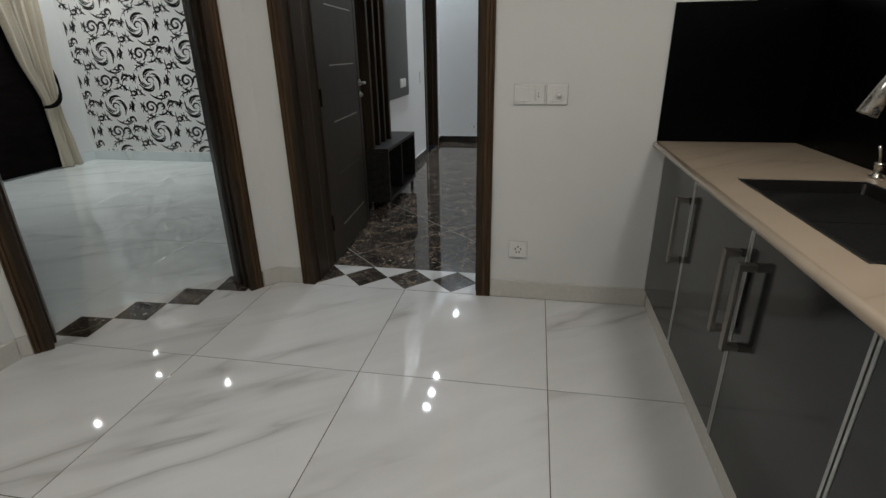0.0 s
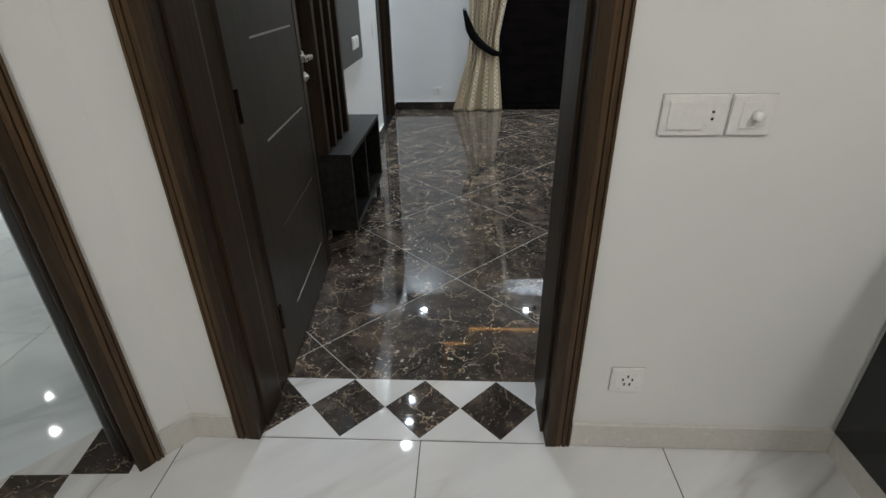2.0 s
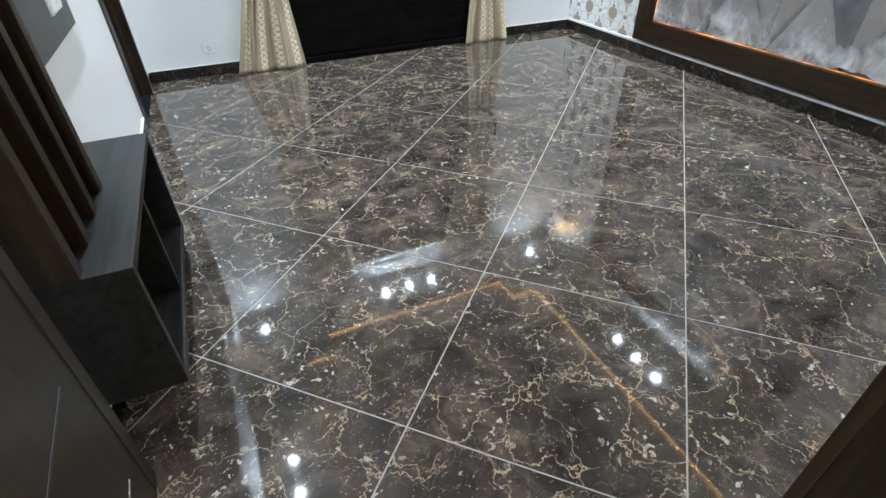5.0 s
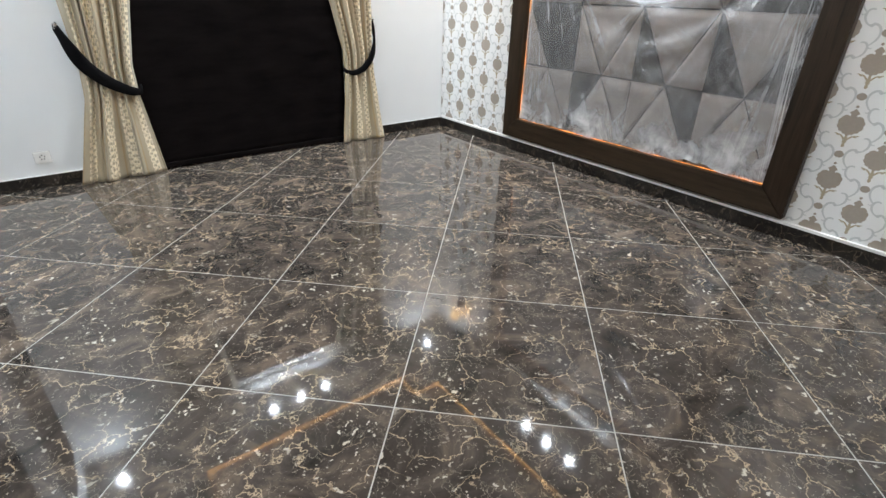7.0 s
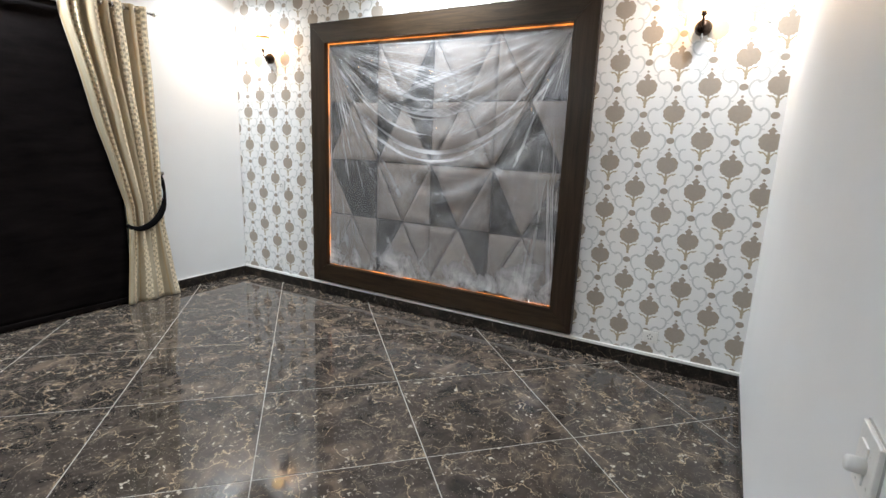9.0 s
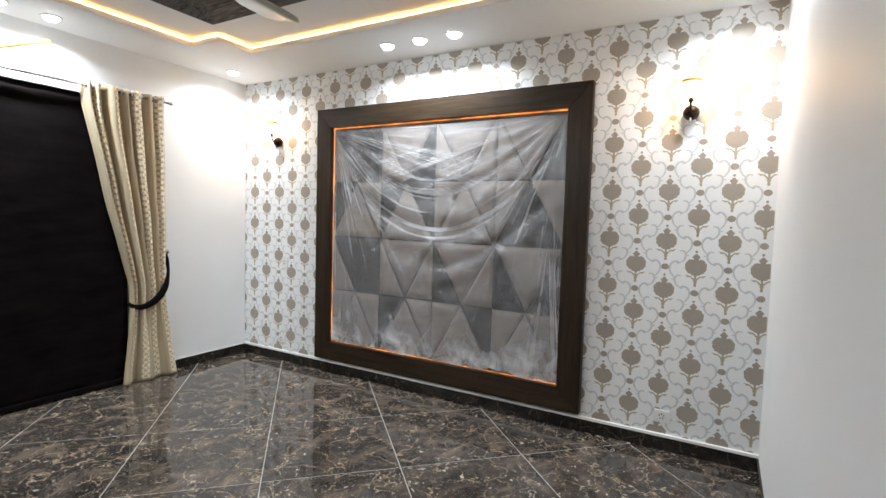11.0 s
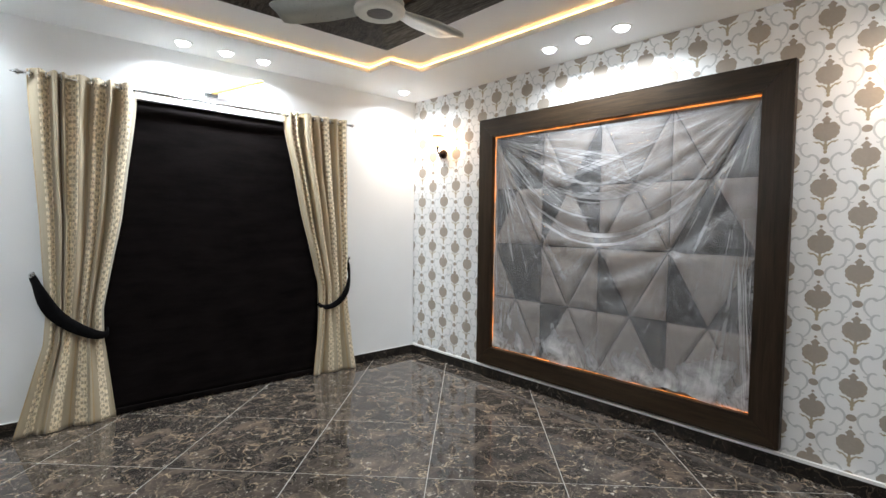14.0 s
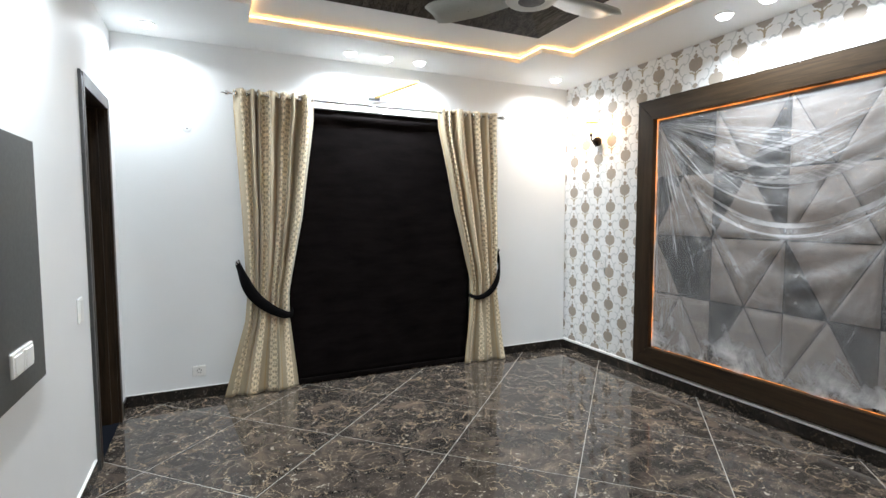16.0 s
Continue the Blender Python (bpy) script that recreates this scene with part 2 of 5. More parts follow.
M_SEAL = plain("grey_rubber_seal", (0.085, 0.083, 0.078), 0.5)
M_BLACK = plain("black_plastic", (0.012, 0.012, 0.012), 0.4)
M_BRONZE = plain("dark_bronze", (0.035, 0.022, 0.015), 0.25, 0.8)
M_GOLD = plain("gold_rim", (0.42, 0.21, 0.02), 0.35, 0.3)
M_FAN = plain("pale_grey_enamel", (0.42, 0.43, 0.40), 0.3)
M_FANW = plain("cream_enamel", (0.70, 0.68, 0.62), 0.3)
M_BOARD = plain("dark_grey_board", (0.045, 0.045, 0.043), 0.35)
M_TAUPE = plain("taupe_print", (0.375, 0.320, 0.265), 0.45)
M_CURL = plain("silver_grey_print", (0.61, 0.62, 0.615), 0.45)
M_SPRIG = plain("gold_grey_print", (0.46, 0.39, 0.275), 0.45)
M_INK = plain("black_print", (0.012, 0.012, 0.014), 0.4)
M_CURT = curtain_cloth("curtain_cloth", (0.43, 0.355, 0.24), (0.93, 0.80, 0.58))
M_LENS = glow("downlight_lens", COOL, 8)
M_LED = glow("warm_led_strip", (1.0, 0.52, 0.16), 7)


def amber_strip(name):
    """A strip of amber diodes, dimmed here and there where film bunches over it."""
    m = Mat(name)
    f = m.ramp(m.noise(m.coords(), 3.4, 4, 0.7), [(0.40, 0.08), (0.66, 1.0)])
    m.set(Base_Color=c4(0.5, 0.3, 0.1), Emission_Color=c4(1.0, 0.30, 0.05), Emission_Strength=m.math("MULTIPLY", f, 1.5))
    return m.m


M_LEDO = amber_strip("amber_led_strip")
M_SHADE = glow("lit_glass_shade", (1.0, 0.70, 0.30), 2.2, (0.80, 0.60, 0.35))
M_INLAY = plain("pale_inlay", (0.55, 0.55, 0.53), 0.35, 0.85)
# Lens for the added kitchen fill lights.
M_FILLLENS = glow("kitchen_fill_lens", (1.0, 0.95, 0.86), 6)


def velvet(name, colour, spec=0.2, wear=0.75):
    m = Mat(name)
    v = m.coords((1, 1, 1))
    nap = m.ramp(m.noise(m.coords((1.6, 1.6, 7)), 1.6, 6, 0.65), [(0.30, 0.0), (0.72, 1.0)])
    m.set(Base_Color=m.mix(nap, tuple(c * wear for c in colour), tuple(c * (2 - wear) for c in colour)), Roughness=0.9, Specular_IOR_Level=spec)
    m.bump(m.noise(v, 150, 3), 0.3, 0.001)
    return m.m


M_BLIND = velvet("black_blind_cloth", (0.0058, 0.0044, 0.0043), 0.04, 0.3)
M_TIE = velvet("black_tieback_cloth", (0.004, 0.0036, 0.004), 0.08)
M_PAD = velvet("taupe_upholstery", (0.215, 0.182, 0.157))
# Darker copy of the upholstery: the shade of turned nap put into the colour.
M_PADD = velvet("upholstery_dark_nap", (0.030, 0.027, 0.026))


def film(name):
    """Thin cloudy plastic film: mostly clear, whitened at its creases, fold highlights painted in as white streaks, and
    with a gloss of its own.
    """
    m = Mat(name)
    v = m.coords()

    def crease_glints(layer, sx, sy, seed, lo, hi):
        uv = m.n("UVMap", {"uv_map": layer}).outputs[0]
        mp = m.n("Mapping", Vector=uv)
        mp.inputs["Scale"].default_value = (sx, sy, 1)
        mp.inputs["Location"].default_value = (seed, seed * 0.7, 0)
        sep = m.n("SeparateXYZ", Vector=uv)
        return m.ramp(m.noise(mp.outputs[0], 1.0, 3.5, 0.6, 0.4), [(lo, 0.0), (hi, 1.0)]), sep.outputs[1]

    # White streaks painted along the folds stand in for highlights on the film.
    a, da = crease_glints("left", 34, 1.3, 1.3, 0.56, 0.62)
    c, dc = crease_glints("right", 36, 1.2, 5.1, 0.56, 0.62)
    a2, _ = crease_glints("left", 95, 1.6, 3.3, 0.58, 0.64)
    c2, _ = crease_glints("right", 100, 1.7, 6.1, 0.58, 0.64)
    a3, _ = crease_glints("fall", 70, 2.0, 2.2, 0.57, 0.70)
    s, ds = crease_glints("swag", 30, 1.3, 8.7, 0.54, 0.60)
    fade = lambda d: m.math("MAXIMUM", m.math("SUBTRACT", 1.05, m.math("MULTIPLY", d, 0.85)), 0.0)
    mask = m.n("UVMap", {"uv_map": "swagmask"}).outputs[0]
    sm = m.n("SeparateXYZ", Vector=mask).outputs[0]
    haze = m.ramp(m.noise(v, 3.4, 7, 0.66, 1.1), [(0.42, 0.0), (0.72, 1.0)])
    crinkle = m.ramp(m.noise(v, 4.2, 7, 0.66, 0.5), [(0.42, 0.0), (0.72, 1.0)])
    low = m.n("SeparateXYZ", Vector=mask).outputs[1]
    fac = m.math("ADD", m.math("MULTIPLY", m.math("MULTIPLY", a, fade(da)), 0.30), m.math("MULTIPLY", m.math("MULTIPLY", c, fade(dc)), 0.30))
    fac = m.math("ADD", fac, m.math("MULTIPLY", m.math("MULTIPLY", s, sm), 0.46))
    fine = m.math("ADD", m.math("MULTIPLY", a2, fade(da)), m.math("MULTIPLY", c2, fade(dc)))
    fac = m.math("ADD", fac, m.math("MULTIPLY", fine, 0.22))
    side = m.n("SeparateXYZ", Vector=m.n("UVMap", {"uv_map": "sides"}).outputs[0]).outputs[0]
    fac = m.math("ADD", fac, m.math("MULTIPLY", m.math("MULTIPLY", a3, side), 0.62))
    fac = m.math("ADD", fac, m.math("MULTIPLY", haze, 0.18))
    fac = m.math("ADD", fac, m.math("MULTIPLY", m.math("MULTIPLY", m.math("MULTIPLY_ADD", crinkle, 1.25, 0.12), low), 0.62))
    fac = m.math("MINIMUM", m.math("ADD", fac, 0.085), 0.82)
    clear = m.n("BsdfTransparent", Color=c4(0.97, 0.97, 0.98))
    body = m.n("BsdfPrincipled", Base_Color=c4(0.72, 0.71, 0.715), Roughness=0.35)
    sh = m.n("MixShader")
    m.put(sh.inputs[0], fac)
    m.t.links.new(clear.outputs[0], sh.inputs[1])
    m.t.links.new(body.outputs[0], sh.inputs[2])
    gl = m.n("BsdfGlossy", Color=c4(0.95, 0.95, 1.0), Roughness=0.10)
    sh2 = m.n("MixShader")
    m.put(sh2.inputs[0], 0.045)
    m.t.links.new(sh.outputs[0], sh2.inputs[1])
    m.t.links.new(gl.outputs[0], sh2.inputs[2])
    m.t.links.new(sh2.outputs[0], m.out.inputs[0])
    return m.m


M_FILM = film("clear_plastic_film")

# ---- building helpers ----


def part(name, bm, material, parent=None, label="", smooth=False):
    """Links a bmesh as one mesh object under a thing or a part."""
    me = bpy.data.meshes.new(name)
    bmesh.ops.recalc_face_normals(bm, faces=bm.faces[:])
    bm.to_mesh(me)
    bm.free()
    for mat in (material if isinstance(material, (list, tuple)) else [material]):
        me.materials.append(mat)
    if smooth:
        for p in me.polygons:
            p.use_smooth = True
    ob = new(name, me)
    if parent is not None:
        ob.parent = parent
    return tagged(ob, label)


def thing(name, label, category, group="", at=(0, 0, 0), turn=0.0):
    ob = new(name)
    ob.empty_display_size = 0.1
    ob.location = at
    ob.rotation_euler = (0, 0, radians(turn))
    return tagged(ob, label, category, group)


def setting(ob, label="", category=""):
    return tagged(ob, label, category, "", "structure")


def box(x0, x1, y0, y1, z0, z1, bevel=0.0, bm=None):
    """A box with optional rounded edges, in a bmesh of its own or added to bm."""
    b = bmesh.new()
    r = bmesh.ops.create_cube(b, size=1.0)
    for v in r["verts"]:
        v.co = Vector(((x0 + x1) / 2 + v.co.x * (x1 - x0), (y0 + y1) / 2 + v.co.y * (y1 - y0), (z0 + z1) / 2 + v.co.z * (z1 - z0)))
    if bevel:
        bmesh.ops.bevel(b, geom=b.edges[:], offset=bevel, segments=2, affect="EDGES", profile=0.6)
    if bm is None:
        return b
    return join(bm, b)


def join(bm, b):
    me = bpy.data.meshes.new("tmp")
    b.to_mesh(me)
    b.free()
    bm.from_mesh(me)
    bpy.data.meshes.remove(me)
    return bm


def prism(poly, z0, z1, bm=None):
    bm = bm or bmesh.new()
    lo = [bm.verts.new((x, y, z0)) for x, y in poly]
    hi = [bm.verts.new((x, y, z1)) for x, y in poly]
    bm.faces.new(lo[::-1])
    bm.faces.new(hi)
    for i in range(len(poly)):
        j = (i + 1) % len(poly)
        bm.faces.new((lo[i], lo[j], hi[j], hi[i]))
    return bm


def lathe(profile, segs=32, axis="z", bm=None, at=(0, 0, 0)):
    """Turns (radius, height) pairs about an axis."""
    bm = bm or bmesh.new()
    rings = []
    for r, h in profile:
        ring = []
        for i in range(segs):
            a = 2 * math.pi * i / segs
            p = (r * math.cos(a), r * math.sin(a), h)
            if axis == "x":
                p = (h, r * math.cos(a), r * math.sin(a))
            elif axis == "y":
                p = (r * math.cos(a), h, r * math.sin(a))
            ring.append(bm.verts.new((p[0] + at[0], p[1] + at[1], p[2] + at[2])))
        rings.append(ring)
    for a, b in zip(rings, rings[1:]):
        for i in range(segs):
            j = (i + 1) % segs
            bm.faces.new((a[i], a[j], b[j], b[i]))
    if profile[0][0] > 1e-6:
        bm.faces.new(rings[0][::-1])
    if profile[-1][0] > 1e-6:
        bm.faces.new(rings[-1])
    bmesh.ops.remove_doubles(bm, verts=bm.verts[:], dist=1e-6)
    return bm


def tube(points, radius, segs=10, bm=None, flat=1.0):
    """A round (or flattened) bar along points."""
    bm = bm or bmesh.new()
    pts = [Vector(p) for p in points]
    rings = []
    for i, p in enumerate(pts):
        d = (pts[min(i + 1, len(pts) - 1)] - pts[max(i - 1, 0)]).normalized()
        side = d.cross(Vector((0, 0, 1)))
        side = side.normalized() if side.length > 1e-4 else Vector((1, 0, 0))
        up = side.cross(d).normalized()
        r = radius[i] if isinstance(radius, (list, tuple)) else radius
        rings.append([bm.verts.new(p + side * (r * flat * math.cos(2 * math.pi * k / segs)) + up * (r * math.sin(2 * math.pi * k / segs))) for k in range(segs)])
    for a, b in zip(rings, rings[1:]):
        for k in range(segs):
            j = (k + 1) % segs
            bm.faces.new((a[k], a[j], b[j], b[k]))
    bm.faces.new(rings[0][::-1])
    bm.faces.new(rings[-1])
    return bm


def clip(poly, planes):
    """Cuts a convex outline by half planes (a, b, c): a x + b y <= c."""
    for a, b, c in planes:
        out = []
        for i, p in enumerate(poly):
            q = poly[(i + 1) % len(poly)]
            dp, dq = a * p[0] + b * p[1] - c, a * q[0] + b * q[1] - c
            if dp <= 0:
                out.append(p)
            if dp * dq < 0:
                t = dp / (dp - dq)
                out.append((p[0] + t * (q[0] - p[0]), p[1] + t * (q[1] - p[1])))
        poly = out
        if len(poly) < 3:
            return []
    return poly


def bez(p0, p1, p2, p3, n=12):
    return [((1 - t) ** 3 * p0[0] + 3 * (1 - t) ** 2 * t * p1[0] + 3 * (1 - t) * t * t * p2[0] + t ** 3 * p3[0],
             (1 - t) ** 3 * p0[1] + 3 * (1 - t) ** 2 * t * p1[1] + 3 * (1 - t) * t * t * p2[1] + t ** 3 * p3[1]) for t in [i / n for i in range(n + 1)]]


def ribbon(pts, widths):
    """Quads of a flat stroke along plane points, with a width at each."""
    left, right = [], []
    for i, (x, y) in enumerate(pts):
        a, b = pts[max(i - 1, 0)], pts[min(i + 1, len(pts) - 1)]
        dx, dy = b[0] - a[0], b[1] - a[1]
        d = math.hypot(dx, dy) or 1
        w = widths[i] / 2
        left.append((x - dy / d * w, y + dx / d * w))
        right.append((x + dy / d * w, y - dx / d * w))
    return [[left[i], right[i], right[i + 1], left[i + 1]] for i in range(len(pts) - 1)]

# ---- the setting ----
X_HEAD, Y_BACK, X_TV, Y_DOORK, Y_DOORB = 2.9, 7.72, -1.34, 2.66, 2.95
U = Vector((0.653, 0.757)).normalized()
NRM = Vector((U.y, -U.x))
CH_A = Vector((-2.22, 1.714))


def chamfer(u, out=0.0):
    """A plan point on the slanted wall: u along it, out towards the kitchen from its kitchen face."""
    p = U * u + NRM * (-2.80 + out)
    return (p.x, p.y)


def wall(name, bm, mat, label):
    return setting(part(name, bm, mat), label, "wall")


wall("wall_north", box(-1.54, 3.1, Y_BACK, 7.92, 0, 3.2), M_WALL, "plain white painted wall behind the curtains")
wall_east = wall("wall_east", box(X_HEAD, 3.1, Y_DOORK, Y_BACK, 0, 3.2), M_PAPER, "white wall papered with taupe damask motifs")
# wall with the television board and the bathroom doorway
DY0, DY1, DZ = 6.70, 7.44, 2.27
b = box(-1.54, X_TV, Y_DOORB, DY0, 0, 3.2)
box(-1.54, X_TV, DY1, Y_BACK, 0, 3.2, bm=b)
box(-1.54, X_TV, DY0, DY1, DZ, 3.2, bm=b)
wall("wall_west", b, M_WALL, "white painted wall with a dark framed doorway")
# wall between kitchen and bedroom, with the doorway walked through
OX0, OX1, OZ = -1.205, -0.18, 2.14
b = prism([(-1.404, 2.66), (OX0, 2.66), (OX0, 2.80), (-1.566, 2.80)], 0, 3.2)
box(OX1, X_HEAD, Y_DOORK, 2.80, 0, 3.2, bm=b)
box(OX0, OX1, Y_DOORK, 2.80, OZ, 3.2, bm=b)
wall("wall_south", b, M_CREAM, "cream painted wall with a door opening")
b = prism([(-1.566, 2.80), (OX0, 2.80), (OX0, 2.95), (-1.54, 2.95), (-1.616, 2.843)], 0, 3.2)
box(OX1, X_HEAD, 2.80, Y_DOORB, 0, 3.2, bm=b)
box(OX0, OX1, 2.80, Y_DOORB, OZ, 3.2, bm=b)
wall("wall_south_inner", b, M_WALL, "white painted bedroom side of the door wall")
# slanted wall with the lounge doorway
UA, UB = CH_A.dot(U), Vector((-1.404, 2.66)).dot(U)
UO0, UO1 = -0.055, 0.93


def slant(u0, u1, o0, o1, z0, z1, bm=None):
    return prism([chamfer(u0, o0), chamfer(u1, o0), chamfer(u1, o1), chamfer(u0, o1)], z0, z1, bm)


b = slant(UA, UO0, -0.28, 0, 0, 3.2)
slant(UO1, UB, -0.28, 0, 0, 3.2, b)
slant(UO0, UO1, -0.28, 0, OZ, 3.2, b)
wall("wall_slanted", b, M_CREAM, "cream slanted wall with a wide doorway")
wall("wall_kitchen_west", prism([(-2.22, -2.5), (-2.22, 1.714), (-2.432, 1.897), (-2.432, -2.5)], 0, 3.2), M_CREAM, "plain cream kitchen wall")
wall("wall_kitchen_east", box(1.25, 1.45, -2.5, Y_DOORK, 0, 3.2), M_CREAM, "cream kitchen wall behind the counter")
wall("wall_kitchen_south", box(-2.432, 1.45, -2.7, -2.5, 0, 3.2), M_CREAM, "plain cream kitchen wall")
wall_lounge = wall("wall_lounge_north", box(-5.98, -1.54, 5.92, 6.1, 0, 3.2), M_PAPER, "white wall papered with black scrolls")
wall("wall_lounge_west", box(-5.98, -5.78, -1.0, 5.92, 0, 3.2), M_WALL, "white lounge wall behind the curtain")
wall("wall_lounge_south", box(-5.98, -2.432, -1.2, -1.0, 0, 3.2), M_WALL, "plain white lounge wall")

# ceilings: the bedroom's has a stepped tray with a light cove
setting(part("ceiling_kitchen", prism([(-2.432, -2.7), (1.45, -2.7), (1.45, 2.66), (-1.404, 2.66), (-2.22, 1.714), (-2.432, 1.9)], CEIL, CEIL + 0.2), M_CEIL), "flat white kitchen ceiling", "ceiling")
setting(part("ceiling_lounge", prism([(-5.98, -1.2), (-2.44, -1.2), (-2.44, 1.90), (-1.62, 2.85), (-1.54, 2.95), (-1.54, 6.1), (-5.98, 6.1)], CEIL, CEIL + 0.2), M_CEIL), "flat white lounge ceiling", "ceiling")
TX0, TX1, TY0, TY1, NO = -0.74, 2.22, 3.50, 7.12, 0.33
TRAY = [(TX0, TY0 + NO), (TX0 + NO, TY0 + NO), (TX0 + NO, TY0), (TX1 - NO, TY0), (TX1 - NO, TY0 + NO), (TX1, TY0 + NO),
        (TX1, TY1 - NO), (TX1 - NO, TY1 - NO), (TX1 - NO, TY1), (TX0 + NO, TY1), (TX0 + NO, TY1 - NO), (TX0, TY1 - NO)]
LIP, INNER = 0.040, 2.934


def rect_strips():
    """The ring of false ceiling between the walls and the tray, as boxes."""
    x0, x1, y0, y1 = -1.34, 2.9, 2.95, 7.72
    return [(x0, x1, y0, TY0), (x0, x1, TY1, y1), (x0, TX0, TY0, TY1), (TX1, x1, TY0, TY1),
            (TX0, TX0 + NO, TY0, TY0 + NO), (TX1 - NO, TX1, TY0, TY0 + NO), (TX0, TX0 + NO, TY1 - NO, TY1), (TX1 - NO, TX1, TY1 - NO, TY1)]


b = bmesh.new()
for x0, x1, y0, y1 in rect_strips():
    box(x0, x1, y0, y1, CEIL, CEIL + LIP, bm=b)
setting(part("ceiling_bedroom", b, M_CEIL), "white false ceiling with a stepped tray", "ceiling")
PX0, PX1, PY0, PY1 = -0.19, 1.75, 4.01, 6.65
b = bmesh.new()
for x0, x1, y0, y1 in [(-1.34, 2.9, 2.95, PY0), (-1.34, 2.9, PY1, 7.72), (-1.34, PX0, PY0, PY1), (PX1, 2.9, PY0, PY1)]:
    box(x0, x1, y0, y1, INNER, INNER + 0.18, bm=b)
setting(part("ceiling_tray", b, M_CEIL), "white upper ceiling inside the tray", "ceiling")


def frame_ring(x0, x1, y0, y1, w, z0, z1):
    """Four mitred sloping boards that rise from the outer to the inner edge."""
    o = [(x0, y0), (x1, y0), (x1, y1), (x0, y1)]
    i = [(x0 + w, y0 + w), (x1 - w, y0 + w), (x1 - w, y1 - w), (x0 + w, y1 - w)]
    out = []
    for k in range(4):
        j = (k + 1) % 4
        bm = bmesh.new()
        a = [bm.verts.new((*o[k], z0)), bm.verts.new((*o[j], z0)), bm.verts.new((*i[j], z1)), bm.verts.new((*i[k], z1))]
        c = [bm.verts.new((*o[k], z0 + 0.02)), bm.verts.new((*o[j], z0 + 0.02)), bm.verts.new((*i[j], z1 + 0.02)), bm.verts.new((*i[k], z1 + 0.02))]
        bm.faces.new(a)
        bm.faces.new(c[::-1])
        for e in range(4):
            f = (e + 1) % 4
            bm.faces.new((a[e], a[f], c[f], c[e]))
        out.append(bm)
    return out


panel = thing("ceiling_panel", "dark stained wooden ceiling panel with mitred sloping border", "ceiling panel", at=(0.78, 5.33, INNER))
off = Matrix.Translation((-0.78, -5.33, -INNER))
for bm in frame_ring(PX0, PX1, PY0, PY1, 0.24, INNER - 0.012, INNER + 0.10):
    bm.transform(off)
    part("border_board", bm, M_BOARDS, panel)
bm = box(PX0 + 0.2, PX1 - 0.2, PY0 + 0.2, PY1 - 0.2, INNER + 0.125, INNER + 0.15)
bm.transform(off)
part("field", bm, M_FIELD, panel)

# the cove's light strip lies on the lip, behind a low edge
cove = thing("cove_light", "warm white led strip lying along the ceiling tray", "led strip", at=(0.74, 5.31, CEIL + LIP))
n = len(TRAY)
cx, cy = (TX0 + TX1) / 2, (TY0 + TY1) / 2
for k in range(n):
    (xa, ya), (xb, yb) = TRAY[k], TRAY[(k + 1) % n]
    dx, dy = xb - xa, yb - ya
    d = math.hypot(dx, dy)
    nx, ny = dy / d, -dx / d
    o0, o1 = 0.003, 0.010
    q = [(xa + nx * o0, ya + ny * o0), (xb + nx * o0, yb + ny * o0), (xb + nx * o1, yb + ny * o1), (xa + nx * o1, ya + ny * o1)]
    bm = prism([(x - 0.74, y - 5.31) for x, y in q], 0.001, 0.013)
    part("led_strip", bm, M_LED, cove)


def downlight(x, y, mat, group, z=CEIL):
    o = thing("downlight", "round recessed white downlight, switched on, in the ceiling", "downlight", group, (x, y, z))
    part("ring", lathe([(0.053, -0.001), (0.053, -0.007), (0.060, -0.009), (0.067, -0.004), (0.067, -0.0005)], 28), M_PLASTIC, o, smooth=True)
    part("lens", lathe([(0.0, -0.033), (0.018, -0.032), (0.034, -0.027), (0.046, -0.017), (0.0525, -0.004), (0.0, -0.001)], 28), mat, o, "glowing cool white domed lens", True)
    return o


for px, py in BED_DOWNLIGHTS:
    downlight(px, py, M_LENS, "bedroom downlights")
for px, py in LOUNGE_DOWNLIGHTS:
    downlight(px, py, M_LENS, "lounge downlights")
# Assumed fixtures, out of view, to go with the added kitchen fill lights.
for px, py in KITCHEN_FILLS:
    downlight(px, py, M_FILLLENS, "kitchen downlights")

# skirtings
b = box(-1.34, X_HEAD, Y_BACK - 0.012, Y_BACK, 0, 0.09, 0.002)
setting(part("baseboard_north", b, M_SKIRTD), "dark marble skirting", "baseboard")
setting(part("baseboard_east", box(X_HEAD - 0.018, X_HEAD, Y_DOORB, Y_BACK - 0.012, 0, 0.09, 0.002), M_SKIRTD), "dark marble skirting", "baseboard")
b = box(X_TV, X_TV + 0.012, 3.0, 6.60, 0, 0.09, 0.002)
box(X_TV, X_TV + 0.012, 7.55, Y_BACK - 0.012, 0, 0.09, 0.002, bm=b)
setting(part("baseboard_west", b, M_SKIRTD), "dark marble skirting", "baseboard")
setting(part("baseboard_south", box(-0.10, X_HEAD - 0.012, Y_DOORB, Y_DOORB + 0.012, 0, 0.09, 0.002), M_SKIRTD), "dark marble skirting", "baseboard")
b = box(-1.34, X_HEAD, Y_BACK - 0.013, Y_BACK, 0.0905, 0.095)
box(X_HEAD - 0.020, X_HEAD, Y_DOORB, Y_BACK - 0.013, 0.0905, 0.110, 0.002, bm=b)
box(X_TV, X_TV + 0.013, 3.0, 6.60, 0.0905, 0.095, bm=b)
setting(part("trim_skirting", b, M_PLASTIC), "thin white bead on top of the skirting", "trim")
b = box(-0.128, 0.70, Y_DOORK - 0.014, Y_DOORK, 0.003, 0.10, 0.003)
setting(part("baseboard_kitchen", b, M_SKIRT), "cream tile skirting", "baseboard")
